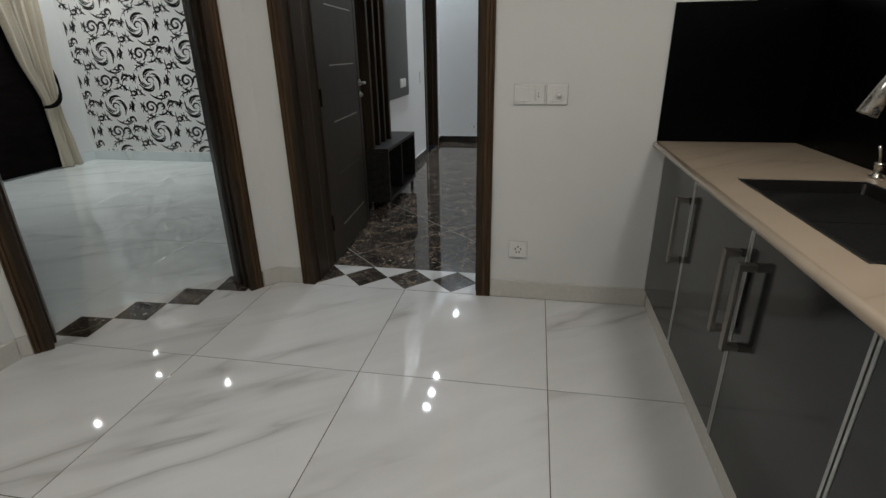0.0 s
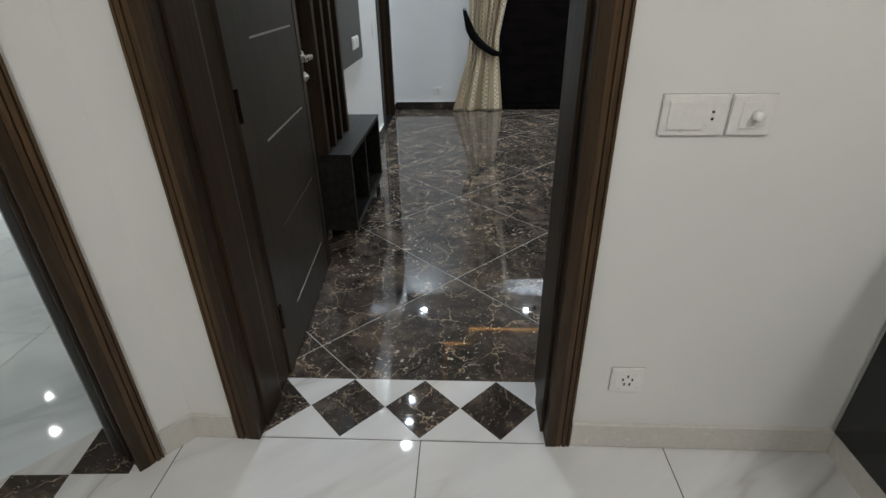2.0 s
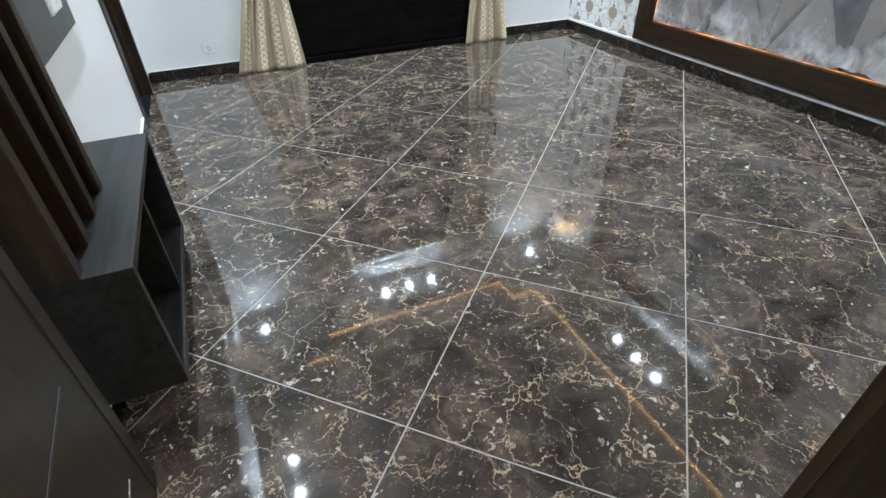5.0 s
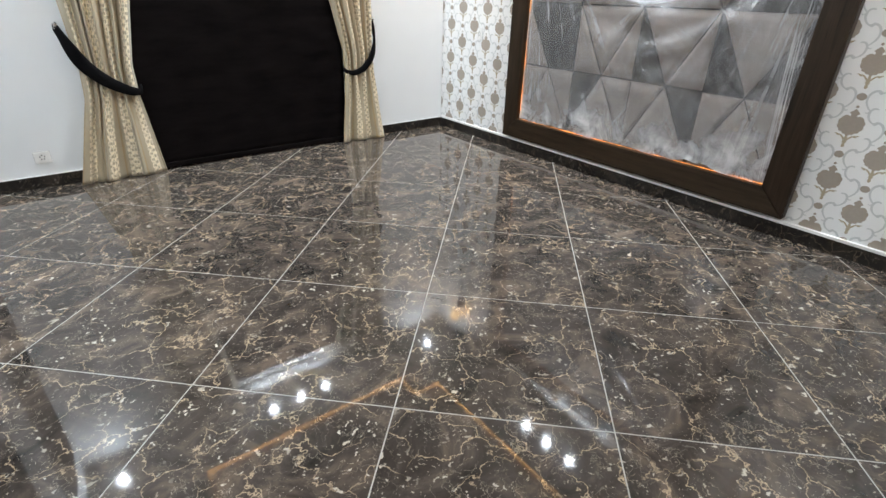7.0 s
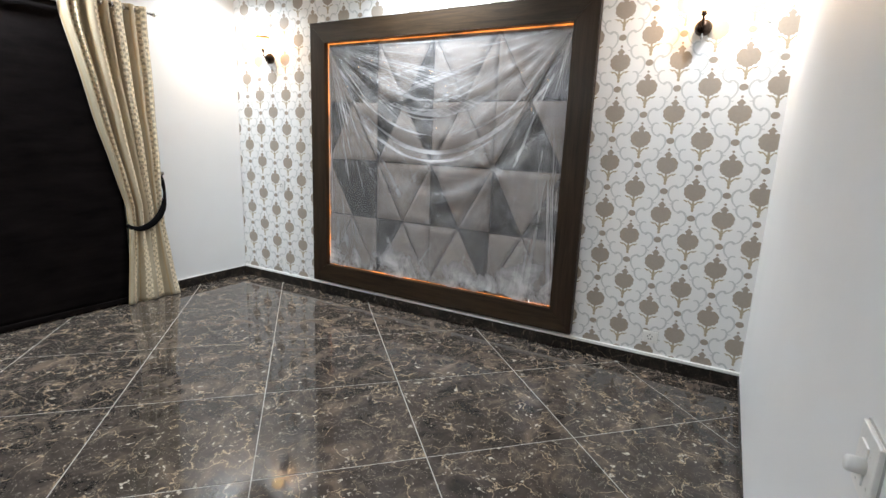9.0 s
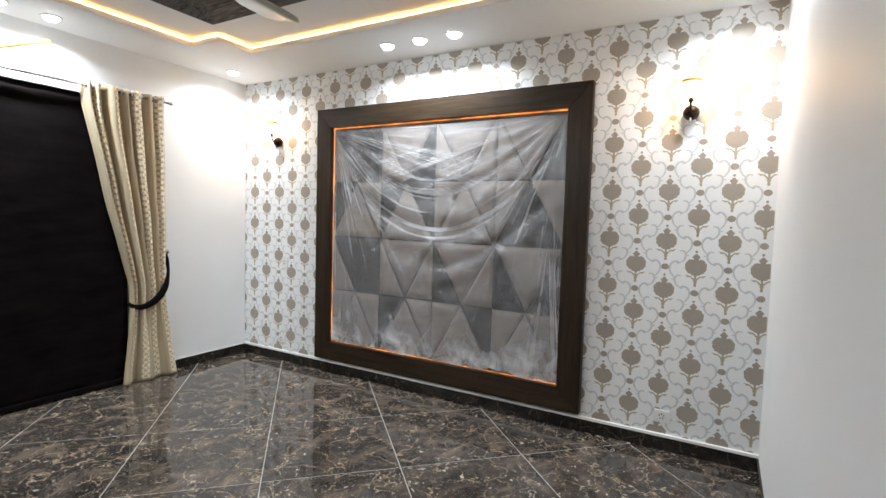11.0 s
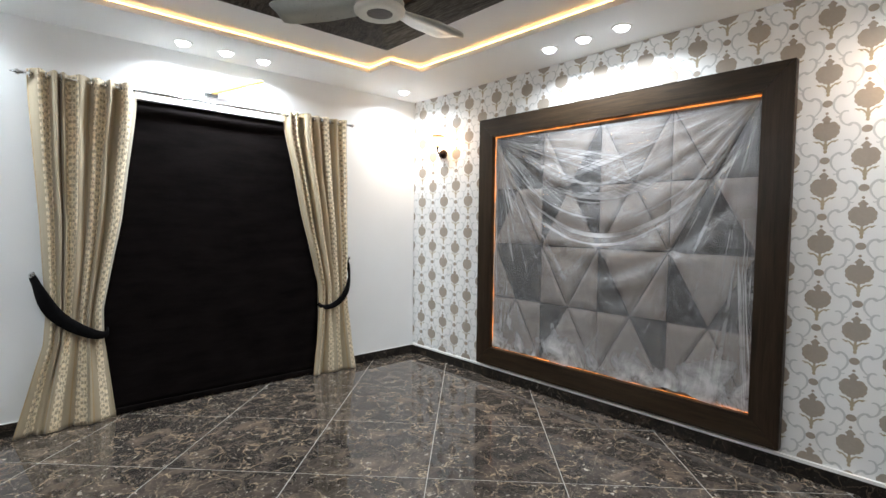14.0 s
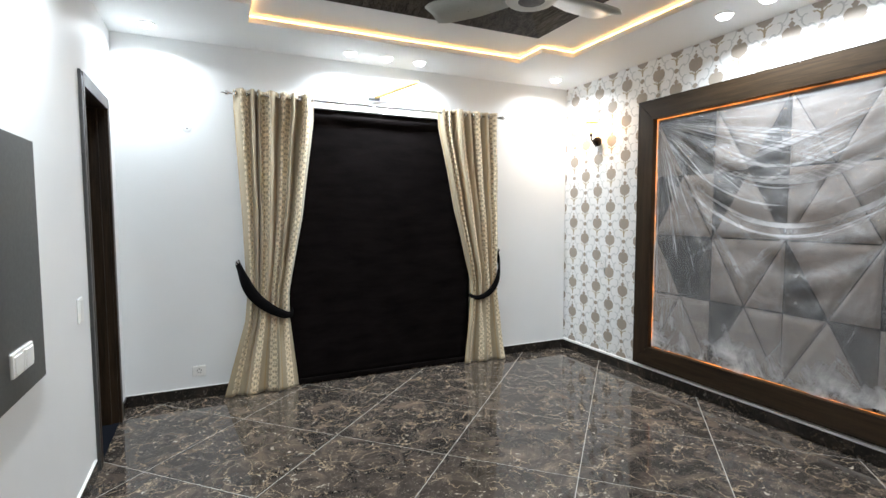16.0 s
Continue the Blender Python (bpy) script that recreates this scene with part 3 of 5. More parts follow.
b = prism([(-1.404, 2.66), (-1.258, 2.66), (-1.258, 2.646), (-1.395, 2.646)], 0.003, 0.10)
slant(0.99, UB, 0, 0.014, 0.003, 0.10, b)
slant(UA, -0.108, 0, 0.014, 0.003, 0.10, b)
box(-2.22, -2.206, -2.5, 1.70, 0, 0.10, bm=b)
setting(part("baseboard_slanted", b, M_SKIRT), "cream tile skirting", "baseboard")
b = box(-5.78, -1.54, 5.905, 5.92, 0, 0.12, 0.003)
box(-5.78, -5.765, -1.0, 5.905, 0, 0.12, 0.003, bm=b)
setting(part("baseboard_lounge", b, M_LOUNGE), "pale marble skirting", "baseboard")


def casing(o, w, ht, depth, mats, sides):
    """A door surround in its own axes: x across (0 to w clear), y into the wall (0 to depth), z up. sides: faces that carry architraves."""
    aw = 0.077
    for x0, x1 in ((-0.028, 0.0), (w, w + 0.028)):
        part("jamb", box(x0, x1, 0.0, depth, 0, ht + 0.028, 0.003), mats[0], o)
    part("head", box(0.0, w, 0.0, depth, ht, ht + 0.028, 0.003), mats[0], o)
    for x0, x1 in ((0.0, 0.011), (w - 0.011, w)):
        part("door_stop", box(x0, x1, 0.045, depth * 0.62, 0, ht, 0.002), mats[0], o)
        part("seal", box(x0 + 0.001, x1 - 0.001, depth * 0.62 + 0.0005, depth * 0.62 + 0.008, 0, ht, 0.001), M_SEAL, o, "thin grey rubber seal")
    for y0, y1 in sides:
        for s in (0, 1):
            e = -1 if s == 0 else 1
            x = 0.0 if s == 0 else w
            for a0, a1, lift, mt in ((0.0, 0.034, 0.0, 2), (0.034, 0.049, 0.002, 1), (0.049, 0.0525, 0.007, 0), (0.0525, 0.066, 0.001, 1), (0.066, 0.0695, 0.007, 0), (0.0695, aw, 0.002, 1)):
                xa, xb = sorted((x + e * a0, x + e * a1))
                ya, yb = (y0 + lift, y1) if y0 < 0 else (y0, y1 - lift)
                part("architrave" if a0 == 0 else "moulding", box(xa, xb, ya, yb, 0, ht + (aw if a0 == 0 else a1), 0.0015), mats[mt], o)
        part("head_architrave", box(0.0, w, y0, y1, ht, ht + aw, 0.003), mats[0], o)


d1 = thing("door_1", "dark stained panelled door, standing open into the bedroom", "door", at=(-1.177, Y_DOORK, 0))
setting(d1)
casing(d1, 0.969, 2.10, 0.29, (M_WOOD, M_WOODB, M_WOODM), ((-0.018, 0.0), (0.29, 0.308)))
# the leaf swings on the bedroom side
LEAF = Matrix.Translation((0.012, 0.30, 0)) @ Matrix.Rotation(radians(4.2), 4, "Z")
b = box(-0.042, 0.0, 0.0, 0.90, 0.012, 2.08, 0.002)
b.transform(LEAF)
leaf = part("leaf", b, M_DOOR, d1, "dark veneered door leaf")
for gz in (0.20, 0.55, 0.885, 1.222, 1.56, 1.90):
    b = box(-0.001, 0.0012, 0.225, 0.765, gz - 0.0035, gz + 0.0035)
    b.transform(LEAF)
    part("inlay", b, M_INLAY if gz in (0.20, 0.885, 1.222, 1.56) else M_BOARD, leaf, "thin aluminium inlay line")
b = box(-0.044, 0.003, 0.845, 0.902, 0.012, 2.08, 0.002)
b.transform(LEAF)
part("lock_stile", b, M_DOOR, leaf)
b = lathe([(0.0, 0.002), (0.024, 0.002), (0.026, 0.006), (0.024, 0.011), (0.010, 0.013), (0.009, 0.05), (0.0, 0.05)], 20, "x", at=(0.002, 0.872, 1.085))
box(0.038, 0.054, 0.765, 0.885, 1.076, 1.096, 0.004, bm=b)
b.transform(LEAF)
part("lever_handle", b, M_NICKEL, leaf, "satin metal lever handle", True)
b = lathe([(0.0, 0.002), (0.020, 0.002), (0.022, 0.006), (0.020, 0.012), (0.011, 0.014), (0.010, 0.024), (0.0, 0.025)], 20, "x", at=(0.002, 0.872, 1.0))
b.transform(LEAF)
part("lock_cylinder", b, M_NICKEL, leaf, "round satin metal lock", True)
for hz in (0.28, 1.05, 1.84):
    b = lathe([(0.008, hz - 0.05), (0.008, hz + 0.05)], 10, at=(0.013, 0.307, 0))
    part("hinge", b, M_BRONZE, d1)

d2 = thing("door_2", "dark wooden door surround with no leaf in view", "door frame", at=(*chamfer(-0.028), 0), turn=math.degrees(math.atan2(U.y, U.x)))
setting(d2)
casing(d2, 0.934, 2.10, 0.28, (M_WOOD, M_WOODB, M_WOODM), ((-0.018, 0.0), (0.28, 0.298)))
part("slide_edge", box(0.905, 0.932, 0.12, 0.20, 0.0, 2.09, 0.003), M_BOARD, d2, "grey edge of a sliding leaf")
part("slide_edge", box(0.92, 0.932, 0.205, 0.25, 0.0, 2.09, 0.003), M_ALU, d2)

d3 = thing("door_3", "closed dark wooden bathroom door in a dark surround", "door", at=(X_TV, DY0 + 0.03, 0), turn=90)
setting(d3)
casing(d3, 0.68, 2.24, 0.20, (M_WOOD, M_BOARD, M_WOOD), ((-0.018, 0.0),))
part("leaf", box(0.004, 0.676, 0.13, 0.17, 0.01, 2.235, 0.003), M_DOOR, d3)

# ---- printed wallpapers ----


def print_mesh(name, polys, mat, parent, place):
    """Flat printed shapes, a hair proud of the paper."""
    verts, faces = [], []
    for poly in polys:
        k = len(verts)
        verts += [place(x, z) for x, z in poly]
        faces.append(tuple(range(k, k + len(poly))))
    me = bpy.data.meshes.new(name)
    me.from_pydata(verts, [], faces)
    me.materials.append(mat)
    ob = new(name, me)
    ob.parent = parent
    return tagged(ob, kind="stuff")


def mirrored(polys):
    return polys + [[(-x, y) for x, y in p][::-1] for p in polys]


def damask_unit():
    """Shapes of one repeat, centred on the fruit: fruit and crown, sprig, scrolls."""
    half = [(0.0, 0.045), (0.016, 0.043), (0.024, 0.047), (0.036, 0.045), (0.046, 0.037), (0.050, 0.028), (0.057, 0.023), (0.059, 0.010), (0.055, 0.002),
            (0.058, -0.008), (0.053, -0.019), (0.046, -0.023), (0.045, -0.031), (0.035, -0.036), (0.028, -0.036), (0.022, -0.045), (0.010, -0.046), (0.004, -0.052), (0.0, -0.053)]
    fruit = half + [(-x, y) for x, y in half[1:-1]][::-1]
    lobe = [(0.0, 0.080), (0.007, 0.076), (0.011, 0.070), (0.019, 0.064), (0.022, 0.058), (0.014, 0.053), (0.014, 0.040)]
    crown = lobe + [(-x, y) for x, y in lobe[1:]][::-1]
    tip = [(0.0075 * math.cos(a), 0.091 + 0.007 * math.sin(a)) for a in [i * math.pi / 4 for i in range(8)]]
    dot = [(0.024 * math.cos(a), -0.168 + 0.020 * math.sin(a)) for a in [i * math.pi / 8 for i in range(16)]]
    stem = ribbon([(0, -0.050), (0, -0.070), (0, -0.084), (0, -0.094), (0, -0.104), (0, -0.118), (0, -0.126)], [0.008, 0.014, 0.013, 0.024, 0.012, 0.018, 0.008])
    sprig = ribbon(bez((0.002, -0.084), (0.016, -0.078), (0.020, -0.056), (0.044, -0.056), 8), [0.012, 0.011, 0.010, 0.009, 0.008, 0.008, 0.007, 0.006, 0.003])
    sprig += ribbon(bez((0.036, -0.064), (0.044, -0.062), (0.050, -0.050), (0.060, -0.054), 6), [0.003, 0.008, 0.010, 0.007, 0.006, 0.005, 0.002])

    def taper(k, w):
        return [w * (0.35 + 0.65 * math.sin(math.pi * min(1, 0.12 + 0.8 * i / k))) for i in range(k + 1)]

    curl = ribbon(bez((0.098, 0.024), (0.128, 0.062), (0.196, -0.012), (0.120, -0.074), 14), taper(14, 0.0125))
    curl += ribbon(bez((0.112, 0.024), (0.104, 0.018), (0.098, 0.022), (0.094, 0.032), 5), taper(5, 0.0080))
    curl += ribbon(bez((0.084, -0.060), (0.128, -0.040), (0.140, -0.124), (0.078, -0.140), 14), taper(14, 0.0115))
    curl += ribbon(bez((0.078, -0.140), (0.068, -0.138), (0.064, -0.130), (0.070, -0.122), 5), taper(5, 0.0080))
    curl += ribbon(bez((0.120, -0.074), (0.126, -0.088), (0.136, -0.090), (0.142, -0.082), 6), taper(6, 0.0065))
    grown = lambda polys: [[(x * 1.09, y * 1.13) for x, y in p] for p in polys]
    return grown([fruit, crown, tip]) + [dot], stem + mirrored(sprig), mirrored(curl)


fr_, sp_, cu_ = damask_unit()
allf, alls, allc = [], [], []
PIT, ROW = 0.3655, 0.3255
for ci in range(0, 28):
    yc = 3.361 + (ci - 2) * PIT / 2
    for ri in range(0, 11):
        zc = 1.898 + (ri - 6) * ROW + (0.5 * ROW if ci % 2 else 0.0)
        for src, dst in ((fr_, allf), (sp_, alls), (cu_, allc)):
            for p in src:
                q = clip([(yc + x, zc + y) for x, y in p], [(1, 0, 7.715), (-1, 0, -2.955), (0, 1, 2.868), (0, -1, -0.112)]) if (yc < 3.1 or yc > 7.55 or zc < 0.25 or zc > 2.7) else [(yc + x, zc + y) for x, y in p]
                if len(q) >= 3:
                    dst.append(q)
for nm, polys, mt, e in (("printed_fruit", allf, M_TAUPE, 0.0008), ("printed_sprig", alls, M_SPRIG, 0.0006), ("printed_scroll", allc, M_CURL, 0.0004)):
    print_mesh(nm, polys, mt, wall_east, lambda x, z, e=e: (X_HEAD - e, x, z))


def spiral(cx, cy, r0, r1, a0, turns, w, n=26):
    pts, ws = [], []
    for i in range(n + 1):
        t = i / n
        r = r0 + (r1 - r0) * t
        a = a0 + turns * 2 * math.pi * t
        pts.append((cx + r * math.cos(a), cy + r * math.sin(a)))
        ws.append(w * (0.30 + 1.75 * math.sin(math.pi * min(1, t * 0.9 + 0.08)) ** 0.8))
    return ribbon(pts, ws)


def leafstroke(p0, p1, p2, p3, w, barbs=True):
    """A swelling stroke with small leaflets springing from it."""
    pts = bez(p0, p1, p2, p3, 10)
    out = ribbon(pts, [max(0.005, 1.2 * w * math.sin(math.pi * (i / 10) ** 0.7)) for i in range(11)])
    if barbs:
        for k, e in ((3, 1), (5, -1), (7, 1)):
            (x, y), (x2, y2) = pts[k], pts[k + 1]
            d = math.hypot(x2 - x, y2 - y) or 1
            ux, uy = (x2 - x) / d, (y2 - y) / d
            nx, ny = -uy * e, ux * e
            tip = (x + 0.028 * ux + 0.036 * nx, y + 0.028 * uy + 0.036 * ny)
            out += leafstroke((x, y), (x + 0.018 * nx, y + 0.018 * ny), (x + 0.030 * nx + 0.006 * ux, y + 0.030 * ny + 0.006 * uy), tip, 0.013, False)
    return out


def scroll_unit():
    s = []
    # the large swirl: a pinwheel of crescents round an open eye
    for k in range(7):
        a = 2 * math.pi * k / 7 + 0.4 * math.sin(2.3 * k)
        ring = lambda r, da: (r * math.cos(a + da), r * math.sin(a + da))
        s += leafstroke(ring(0.165, -0.3), ring(0.160, 0.5), ring(0.125, 1.0), ring(0.078, 1.35), 0.022, False)
        if k % 2:
            s += leafstroke(ring(0.112, 0.2), ring(0.108, 0.8), ring(0.085, 1.3), ring(0.045, 1.9), 0.015, False)
    s += spiral(0, 0, 0.060, 0.020, 0.0, 0.8, 0.010, 12)
    # the small curl with its leafy collar
    s += spiral(-0.06, 0.335, 0.088, 0.016, -1.2, 1.45, 0.015)
    s += leafstroke((-0.15, 0.40), (-0.19, 0.33), (-0.17, 0.26), (-0.09, 0.235), 0.020)
    s += leafstroke((-0.20, 0.40), (-0.20, 0.36), (-0.18, 0.33), (-0.15, 0.31), 0.016)
    s += leafstroke((-0.13, 0.24), (-0.09, 0.20), (-0.03, 0.22), (0.02, 0.20), 0.018)
    # double loop and plume
    s += spiral(0.09, 0.335, 0.062, 0.030, 3.6, -0.85, 0.015, 16)
    s += spiral(0.10, 0.355, 0.030, 0.012, 2.6, -0.9, 0.011, 12)
    s += leafstroke((0.02, 0.235), (0.10, 0.22), (0.17, 0.26), (0.19, 0.33), 0.020)
    s += leafstroke((0.17, 0.34), (0.20, 0.44), (0.30, 0.43), (0.31, 0.34), 0.027)
    s += leafstroke((0.18, 0.31), (0.21, 0.37), (0.25, 0.38), (0.27, 0.35), 0.016)
    s += leafstroke((0.15, 0.28), (0.20, 0.27), (0.22, 0.22), (0.21, 0.20), 0.030)
    # vine with leaf, down beside the swirl
    s += leafstroke((0.27, 0.27), (0.25, 0.17), (0.33, 0.14), (0.24, 0.04), 0.014)
    s += leafstroke((0.24, 0.08), (0.27, 0.03), (0.25, -0.04), (0.22, -0.07), 0.034)
    s += leafstroke((0.22, 0.05), (0.20, 0.00), (0.22, -0.03), (0.24, -0.05), 0.018)
    s += spiral(0.315, 0.185, 0.045, 0.014, 2.8, 1.1, 0.013, 14)
    s += leafstroke((0.34, 0.25), (0.37, 0.22), (0.36, 0.17), (0.33, 0.15), 0.018)
    # swoosh under the swirl
    s += leafstroke((-0.04, -0.165), (0.04, -0.25), (0.17, -0.26), (0.23, -0.17), 0.020)
    s += spiral(0.20, -0.175, 0.050, 0.016, -0.6, 0.9, 0.016, 14)
    s += leafstroke((0.08, -0.20), (0.13, -0.17), (0.15, -0.20), (0.18, -0.23), 0.018)
    s += leafstroke((-0.21, 0.10), (-0.19, 0.05), (-0.22, 0.02), (-0.25, -0.02), 0.026)
    s += leafstroke((-0.28, 0.08), (-0.25, 0.05), (-0.24, 0.02), (-0.22, 0.0), 0.018)
    s += leafstroke((-0.10, -0.19), (-0.16, -0.17), (-0.20, -0.12), (-0.19, -0.06), 0.020)
    s += leafstroke((-0.02, 0.19), (-0.10, 0.21), (-0.16, 0.16), (-0.19, 0.12), 0.016)
    return s


unit = scroll_unit()
ink = []
for ci in range(-1, 8):
    xc = -5.27 + ci * 0.575
    for ri in range(-1, 5):
        zc = 0.69 + ri * 0.63 + (0.315 if ci % 2 else 0.0)
        for p in unit:
            q = clip([(xc + x, zc + 0.94 * y) for x, y in p], [(1, 0, -1.6), (-1, 0, 5.725), (0, 1, 2.86), (0, -1, -0.125)])
            if len(q) >= 3:
                ink.append(q)
print_mesh("printed_scrolls", ink, M_INK, wall_lounge, lambda x, z: (x, 5.9194, z))

# ---- kitchen ----
CT = 0.88


def base_cabinet(y0, y1, hinge):
    """A base unit: carcass, gloss door in an aluminium edge, bar handle near the free edge."""
    o = thing("base_cabinet", "charcoal gloss kitchen base cabinet with aluminium edged door", "cabinet", "kitchen base cabinets", (0.69, y0, 0))
    w = y1 - y0
    part("body", box(0.02, 0.555, 0.002, w - 0.002, 0.09, CT - 0.035, 0.001), M_BLACK, o)
    door = part("door", box(0.0, 0.018, 0.010, w - 0.010, 0.098, 0.812, 0.001), M_CAB, o, "glossy charcoal door")
    for a in (0.003, w - 0.0125):
        part("edge_strip", box(-0.002, 0.018, a, a + 0.0095, 0.095, 0.82, 0.001), M_ALU, door, "aluminium edge strip")
    part("edge_strip", box(-0.002, 0.018, 0.003, w - 0.003, 0.812, 0.822, 0.001), M_ALU, door)
    hy = 0.055 if hinge == "far" else w - 0.055
    b = box(-0.046, -0.034, hy - 0.013, hy + 0.013, 0.455, 0.735, 0.002)
    box(-0.035, 0.0, hy - 0.012, hy + 0.012, 0.457, 0.477, 0.001, bm=b)
    box(-0.035, 0.0, hy - 0.012, hy + 0.012, 0.713, 0.733, 0.001, bm=b)
    part("handle", b, M_HANDLE, door, "square satin pewter bar handle")
    part("plinth", box(0.012, 0.03, 0.0, w, 0.0, 0.092), M_SKIRT, o, "cream tiled plinth")
    return o


edges = [2.655, 2.13, 1.575, 1.02, 0.465, -0.09, -0.645, -1.2]
for k, (a, c) in enumerate(zip(edges, edges[1:])):
    base_cabinet(c, a, "far" if k in (0, 1, 3, 5) else "near")
sink_x0, sink_x1, sink_y0, sink_y1 = 0.745, 1.13, 1.19, 1.905
wt = thing("worktop", "beige marble kitchen worktop with a sink cut-out", "worktop", at=(0.645, 2.655, CT))
M_WORK = white_marble("beige_marble", (0.51, 0.41, 0.31), (0.35, 0.265, 0.185), 0.6)
b = bmesh.new()
for x0, x1, y0, y1 in [(0.645, 1.245, sink_y1, 2.656), (0.645, 1.245, -1.2, sink_y0), (0.645, sink_x0, sink_y0, sink_y1), (sink_x1, 1.245, sink_y0, sink_y1)]:
    box(x0, x1, y0, y1, CT - 0.032, CT, bm=b)
bmesh.ops.remove_doubles(b, verts=b.verts[:], dist=1e-5)
b.transform(Matrix.Translation((-0.645, -2.655, -CT)))
part("slab", b, M_WORK, wt)
b = tube([(0.0, 0.0, -0.016), (0.0, -3.85, -0.016)], 0.016, 12)
part("nosing", b, M_WORK, wt, "rounded front edge", True)
sk = thing("sink", "black composite sink set into the worktop", "sink", at=((sink_x0 + sink_x1) / 2, (sink_y0 + sink_y1) / 2, CT))
sx, sy = (sink_x1 - sink_x0) / 2, (sink_y1 - sink_y0) / 2
b = bmesh.new()
for x0, x1, y0, y1, z0, z1 in [(-sx, -sx + 0.012, -sy, sy, -0.2, 0.003), (sx - 0.012, sx, -sy, sy, -0.2, 0.003), (-sx + 0.012, sx - 0.012, -sy, -sy + 0.012, -0.2, 0.003), (-sx + 0.012, sx - 0.012, sy - 0.012, sy, -0.2, 0.003), (-sx, sx, -sy, sy, -0.212, -0.2)]:
    box(x0, x1, y0, y1, z0, z1, 0.002, bm=b)
part("bowl", b, M_SINK, sk)
part("drain", lathe([(0.0, -0.198), (0.04, -0.198), (0.045, -0.194), (0.03, -0.193), (0.0, -0.196)], 20), M_CHROME, sk, smooth=True)
part("bowl_edge", box(sx - 0.022, sx - 0.013, sy - 0.022, sy - 0.013, -0.198, -0.002, 0.002), M_ALU, sk, "bright steel corner")
tp2 = thing("tap", "brushed steel pull-out kitchen tap on the worktop", "tap", at=(1.19, 1.53, CT))
part("base", lathe([(0.026, 0.0), (0.026, 0.01), (0.018, 0.016), (0.017, 0.14), (0.014, 0.15)], 20), M_NICKEL, tp2, smooth=True)
arc = [(0, 0, 0.14), (0, 0, 0.27)] + [(-0.16 + 0.16 * math.cos(a), 0, 0.27 + 0.16 * math.sin(a)) for a in [i * math.pi / 10 for i in range(1, 9)]]
part("spout", tube(arc, 0.012, 12), M_NICKEL, tp2, smooth=True)
end = Vector(arc[-1])
part("spray_head", tube([end, end + Vector((-0.02, 0, -0.05)), end + Vector((-0.045, 0, -0.11))], [0.014, 0.019, 0.024], 16), M_NICKEL, tp2, smooth=True)
part("lever", tube([(0, -0.018, 0.07), (-0.01, -0.05, 0.085), (-0.02, -0.06, 0.12)], 0.006, 10), M_NICKEL, tp2, smooth=True)
sd = thing("soap_dispenser", "small steel soap dispenser beside the sink", "soap dispenser", at=(1.19, 1.975, CT))
part("base", lathe([(0.020, 0.0), (0.020, 0.006), (0.012, 0.010), (0.012, 0.035), (0.015, 0.038), (0.015, 0.05), (0.0, 0.052)], 18), M_NICKEL, sd, smooth=True)
part("lever", tube([(0.0, 0.0, 0.045), (-0.006, 0.0, 0.08), (-0.016, 0.0, 0.105)], 0.005, 10), M_NICKEL, sd, smooth=True)
bs = thing("backsplash", "black glass backsplash with thin white top trim", "backsplash", at=(1.25, 2.66, CT))
part("panel", box(-0.605, -0.002, -0.010, -0.002, 0.001, 0.592), M_BLACKG, bs)
part("panel", box(-0.010, -0.002, -3.8, -0.0105, 0.001, 0.592), M_BLACKG, bs)
part("trim", box(-0.605, -0.002, -0.013, -0.002, 0.592, 0.598), M_PLASTIC, bs)
part("trim", box(-0.013, -0.002, -3.8, -0.0135, 0.592, 0.598), M_PLASTIC, bs)


def plate(name, label, w, h, at, turn, kind, category="switch"):
    """A wall plate: local x across, y out of the wall, z up, centred at 'at'."""
    o = thing(name, label, category, "wall plates", at, turn)
    # Thin grey rim added behind the plate to draw its shadow border.
    part("shadow_rim", box(-w / 2 - 0.0016, w / 2 + 0.0016, -0.003, 0.0, -h / 2 - 0.0016, h / 2 + 0.0016), M_SHADOWRIM, o)
    part("back_plate", box(-w / 2, w / 2, -0.010, 0.0, -h / 2, h / 2, 0.003), M_PLASTIC, o)
    if kind == "switch":
        part("rocker", box(-w / 2 + 0.014, w / 2 - 0.045, -0.0145, -0.009, -h / 2 + 0.014, h / 2 - 0.014, 0.002), M_PLASTIC, o)
        for dz in (-0.008, 0.008):
            part("pin_hole", box(w / 2 - 0.032, w / 2 - 0.026, -0.0106, -0.009, dz - 0.003, dz + 0.003), M_BLACK, o)
    elif kind == "dimmer":
        part("rocker", box(-0.026, 0.012, -0.013, -0.009, -0.030, 0.030, 0.002), M_PLASTIC, o)
        part("knob", lathe([(0.0, -0.034), (0.010, -0.034), (0.012, -0.030), (0.012, -0.009), (0.0, -0.009)], 16, "y", at=(0.008, 0, 0.0)), M_PLASTIC, o, smooth=True)
    elif kind == "socket":
        part("inset", box(-w / 2 + 0.012, w / 2 - 0.012, -0.0118, -0.009, -h / 2 + 0.012, h / 2 - 0.012, 0.001), M_PLASTIC, o)
        for dx, dz in ((0, 0.018), (-0.014, 0.006), (0.014, 0.006), (-0.008, -0.012), (0.008, -0.012)):
            part("pin_hole", box(dx - 0.0028, dx + 0.0028, -0.0124, -0.011, dz - 0.005, dz + 0.005), M_BLACK, o)
    elif kind == "rocker":
        part("rocker", box(-w / 2 + 0.012, w / 2 - 0.012, -0.0145, -0.009, -h / 2 + 0.012, h / 2 - 0.012, 0.002), M_PLASTIC, o)
    return o


